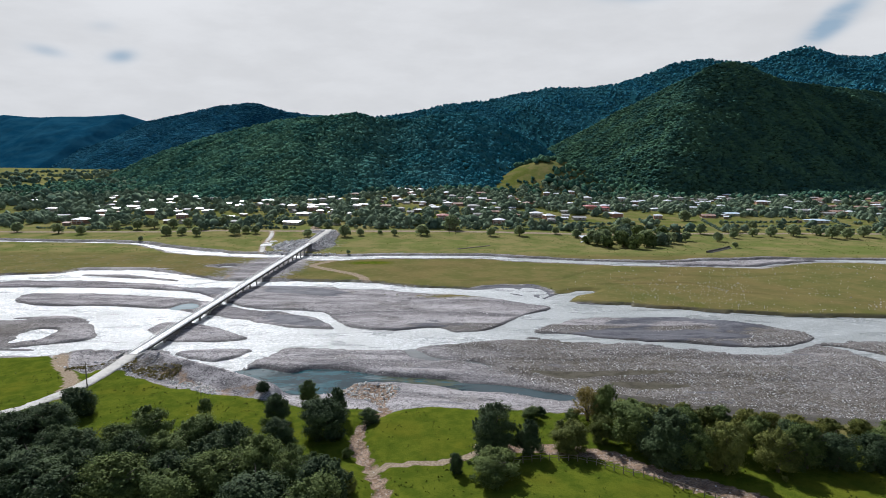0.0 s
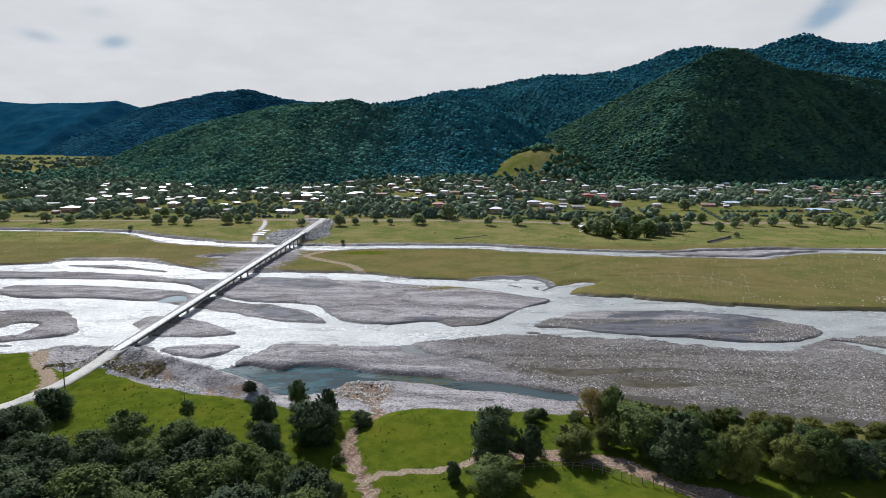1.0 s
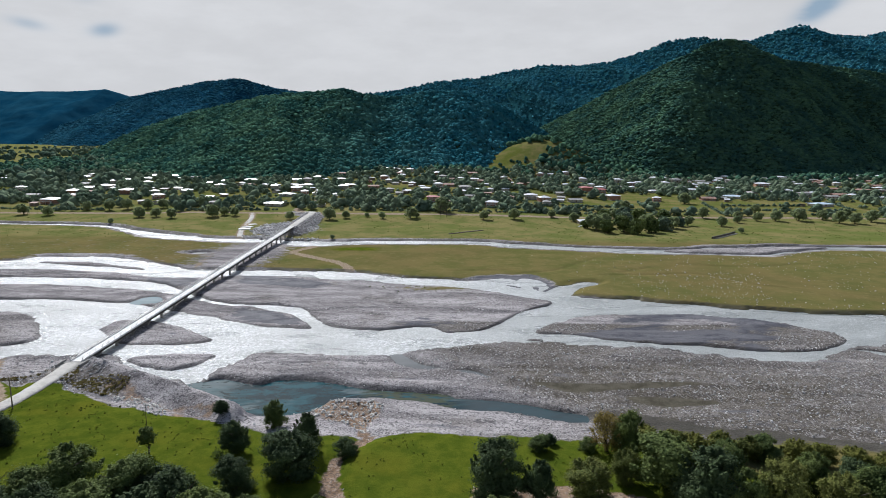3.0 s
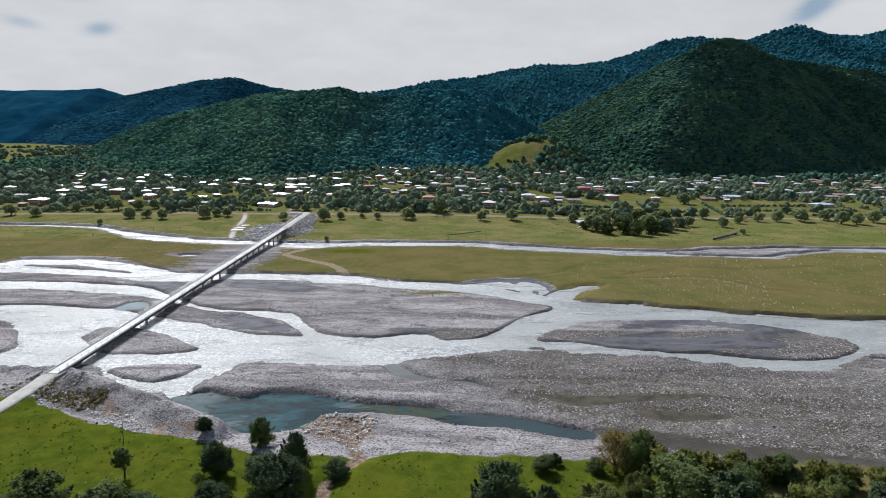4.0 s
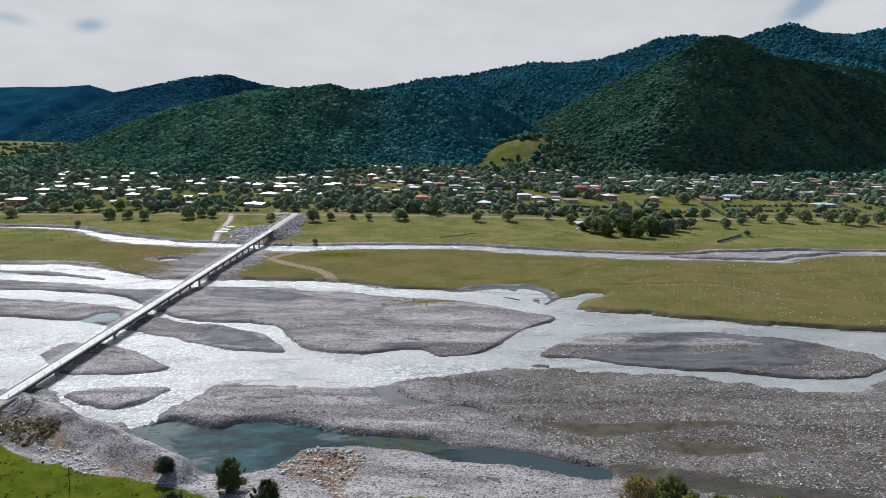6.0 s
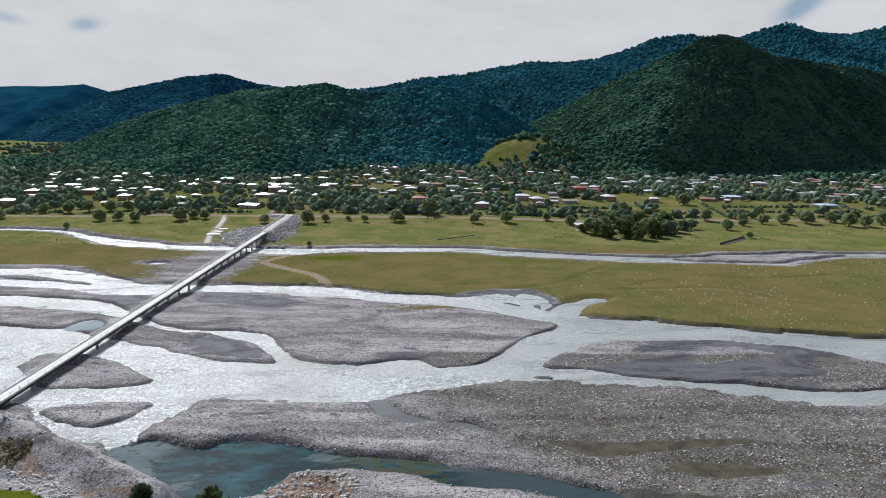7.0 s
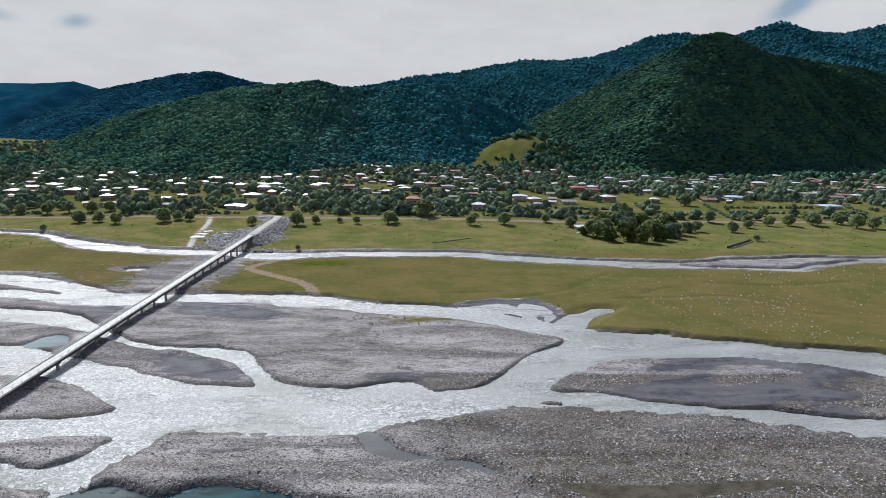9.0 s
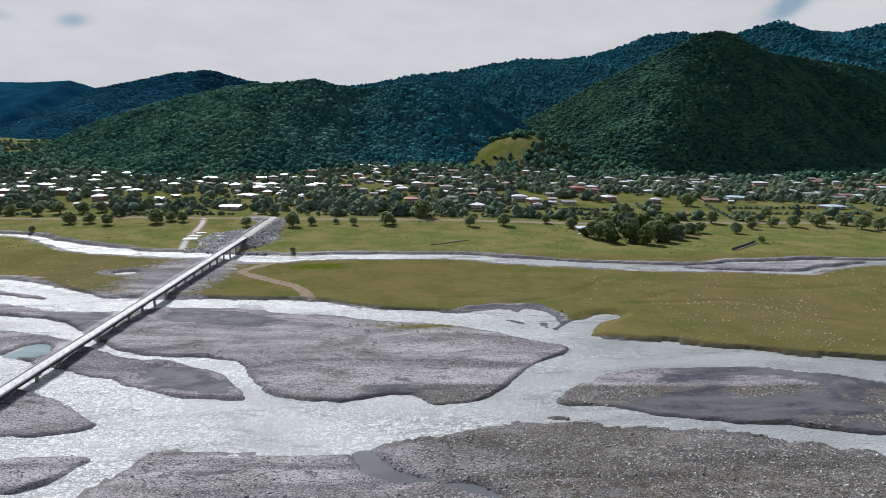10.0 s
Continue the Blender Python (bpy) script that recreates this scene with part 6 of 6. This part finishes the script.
def meadow_tufts(name, n, x0, x1, y0, y1, size, mat, label, seed, where):
    """Weeds and coarse grass as small sprays of blades."""
    rs = np.random.RandomState(seed)
    x, y = x0 + rs.rand(n) * (x1 - x0), y0 + rs.rand(n) * (y1 - y0)
    z, kinds, water = land(x, y)
    ok = where(x, y, kinds, water) & (value_noise(x, y, 7.0, seed) > 0.55 - rs.rand(n) * 0.9)
    c = np.column_stack([x, y, z])[ok]
    k = 5
    c = np.repeat(c, k, 0) + rs.normal(0, size * 0.5, (len(c) * k, 3)) * np.array([1, 1, 0.25]) + np.array([0, 0, size * 0.45])
    v, f = leaf_quads(c, rs.normal(0, 1, c.shape) * np.array([1, 1, 0.3]), np.full(len(c), size * 0.6), rs)
    tagged(new(name, mesh_np(name, v, f, mat)), label, "weeds", kind="stuff")


meadow_tufts("meadow_weeds", 8000, -130, 110, 78, 165, 0.2, M_WEED, "dark weeds and coarse grass tufts in the meadow", 86, lambda x, y, k, w: (k["grass"] > 0.6) & (k["dirt"] < 0.3) & (k["clay"] < 0.4) & (y < 165) & (w < -2))
meadow_tufts("bank_weeds", 5000, -115, 200, 118, 300, 0.32, M_WEED, "sparse weeds along the river banks", 87, lambda x, y, k, w: (k["grass"] > 0.12) & (k["grass"] < 0.75) & (w < -1))
meadow_tufts("bank_shrubs", 2600, -104, -64, 138, 158, 0.42, M_DRY_WEED, "dry brown weeds on the stony bank", 89, lambda x, y, k, w: (k["earth"] > 0.35) & (w < -1) & (np.abs(x + 88.5) > 3))
meadow_tufts("pasture_weeds", 4000, -300, 320, 350, 448, 0.32, M_WEED, "scattered weeds and low bushes on the far pasture", 88, lambda x, y, k, w: (k["grass"] > 0.5) & (w < -2) & (y > 352))


# ---- smaller things ----
def utility_pole(x, y, high):
    z = land_z(x, y)
    p = thing("utility_pole", "weathered wooden utility pole beside the gravel road", "pole")
    part("post", tube(bmesh.new(), (0, 0, -0.5), (0, 0, high), 0.14, 0.09, 9), M_WOOD, p)
    part("crossarm", boxed(-0.8, 0.8, -0.06, 0.06, high - 0.7, high - 0.56, bevel=0.01), M_WOOD, p)
    for k in (-0.7, 0.0, 0.7):
        part("insulator", tube(bmesh.new(), (k, 0, high - 0.56), (k, 0, high - 0.38), 0.045, 0.03, 8), M_FRAME, p)
    p.location = (x, y, z)


utility_pole(-86, 132.6, 6.6)


def h_frame(x, y):
    z = land_z(x, y)
    p = thing("power_line_frame", "dark wooden twin-pole power line frame on the pasture", "pylon")
    for s in (-2.0, 2.0):
        part("leg", tube(bmesh.new(), (s * 1.15, 0, -0.4), (s, 0, 7.6), 0.17, 0.12, 8), M_BARK, p)
    part("crossarm", boxed(-3.2, 3.2, -0.09, 0.09, 7.1, 7.35), M_BARK, p)
    br = bmesh.new()
    tube(br, (-2.1, 0, 2.2), (2.05, 0, 6.2), 0.07, 0.07, 6)
    tube(br, (2.1, 0, 2.2), (-2.05, 0, 6.2), 0.07, 0.07, 6)
    part("brace", br, M_BARK, p)
    p.location = (x, y, z)


h_frame(0.5, 438)


def fence(line, step, label):
    f = thing("fence", label, "fence")
    q = rounded(line, False, 10)
    seg = np.hypot(*np.diff(q, axis=0).T)
    run = np.concatenate([[0], np.cumsum(seg)])
    rs = random.Random(9)
    s = np.arange(0, run[-1], step)
    xs, ys = np.interp(s, run, q[:, 0]), np.interp(s, run, q[:, 1])
    zs = land_zs(np.column_stack([xs, ys]))
    tops = []
    for x, y, z in zip(xs, ys, zs):
        h, lean = rs.uniform(1.1, 1.5), rs.uniform(-0.12, 0.12)
        top = Vector((x + lean, y + rs.uniform(-0.1, 0.1), z + h))
        part("post", tube(bmesh.new(), (x, y, z - 0.3), top, 0.09, 0.07, 6), M_WOOD, f)
        tops.append((Vector((x, y, z)), top))
    for (a0, a1), (b0, b1) in zip(tops[:-1], tops[1:]):
        for k in (0.45, 0.85):
            part("rail", tube(bmesh.new(), a0.lerp(a1, k + rs.uniform(-0.06, 0.06)), b0.lerp(b1, k + rs.uniform(-0.06, 0.06)), 0.045, 0.04, 5), M_WOOD, f)


fence([(13, 99.2), (15.2, 99.3), (20.5, 100.3), (26.5, 99.2), (31.7, 95.6), (36.1, 93.8), (38.8, 91.7), (40.6, 89.9), (46, 86)], 1.7, "crooked weathered wooden post and rail fence")


def wall_run(name, a, b, high, thick, mat, label, category, sections):
    w = thing(name, label, category)
    a, b = Vector(a), Vector(b)
    d = (b - a).normalized()
    n = Vector((-d.y, d.x))
    for k in range(sections):
        p, q = a.lerp(b, k / sections + 0.004), a.lerp(b, (k + 1) / sections - 0.004)
        z = land_z((p.x + q.x) / 2, (p.y + q.y) / 2)
        bm = bmesh.new()
        vs = [bm.verts.new((c.x + n.x * s * t, c.y + n.y * s * t, z + zz)) for zz, t in ((-0.8, 1.25), (high, 0.8)) for c, s in ((p, -thick), (p, thick), (q, thick), (q, -thick))]
        for i in range(4):
            bm.faces.new((vs[i], vs[(i + 1) % 4], vs[4 + (i + 1) % 4], vs[4 + i]))
        bm.faces.new(vs[4:])
        bmesh.ops.recalc_face_normals(bm, faces=bm.faces[:])
        part("block", bm, mat, w)
    return w


wall_run("groyne", (157, 369), (181, 392), 1.2, 0.35, M_GIRDER, "weathered concrete groyne wall by the far channel", "wall", 8)
wall_run("groyne", (158.6, 368), (182, 390.7), 0.5, 0.25, M_CONCRETE_OLD, "weathered concrete groyne wall by the far channel", "wall", 8)
wall_run("earth_bank", (4, 375), (25, 388), 0.35, 0.7, M_BARK, "dark timber-faced bank in the pasture", "bank", 7)


def hut(x, y):
    h = thing("hut", "low open shed with a white metal roof beside the grove", "shed")
    part("wall", boxed(-4, 4, -2.2, 2.2, -0.4, 1.9, bevel=0.03), M_WOOD, h)
    r = bmesh.new()
    box(r, -4.6, 4.6, -2.9, 2.9, 0, 0.12)
    for v in r.verts:
        v.co.z += 2.15 + v.co.y * 0.12
    part("roof", r, M_ROOFS["white"], h, "white sheet metal lean-to roof")
    part("door", boxed(-0.6, 0.6, -2.26, -2.19, 0, 1.7), M_DOOR, h)
    h.matrix_world = Matrix.Translation((x, y, land_z(x, y))) @ Matrix.Rotation(0.12, 4, "Z")


hut(95, 424)
wall_run("plank_ramp", (88, 410), (95, 420), 0.35, 0.5, M_CONCRETE, "pale plank ramp leading to the shed", "ramp", 5)


def slab(x, y, w, d, turn, label):
    bm = bmesh.new()
    box(bm, -w / 2, w / 2, -d / 2, d / 2, -0.5, 0.35, 0.08)
    me = bpy.data.meshes.new("concrete_slab")
    bm.to_mesh(me)
    bm.free()
    me.materials.append(M_CONCRETE)
    ob = tagged(new("concrete_slab", me), label, "slab", "ford slabs")
    ob.matrix_world = Matrix.Translation((x, y, land_z(x, y))) @ Matrix.Rotation(turn, 4, "Z")


slab(-120.5, 386, 7, 6, 0.2, "broken white concrete ford slab on the stream track")
slab(-121.5, 396, 6, 4, -0.3, "tilted white concrete ford slab on the stream track")
slab(-121, 404, 5, 4, 0.5, "small white concrete slab at the stream head")
slab(-109, 396, 3, 2.4, 0.8, "loose pale concrete block on rubble")


def sapling(x, y):
    s = thing("sapling", "bare dead sapling standing on the meadow", "tree")
    bm = bmesh.new()
    tube(bm, (0, 0, -0.2), (0.1, 0.05, 4.2), 0.07, 0.03, 6)
    rs = random.Random(3)
    for k in range(9):
        z = 1.2 + k * 0.33
        a = rs.uniform(0, 6.28)
        tube(bm, (0.02 * z, 0.01 * z, z), (0.7 * math.cos(a), 0.7 * math.sin(a), z + 0.6), 0.03, 0.01, 4)
    part("trunk", bm, M_BARK, s)
    s.location = (x, y, land_z(x, y))


sapling(-56, 126.5)
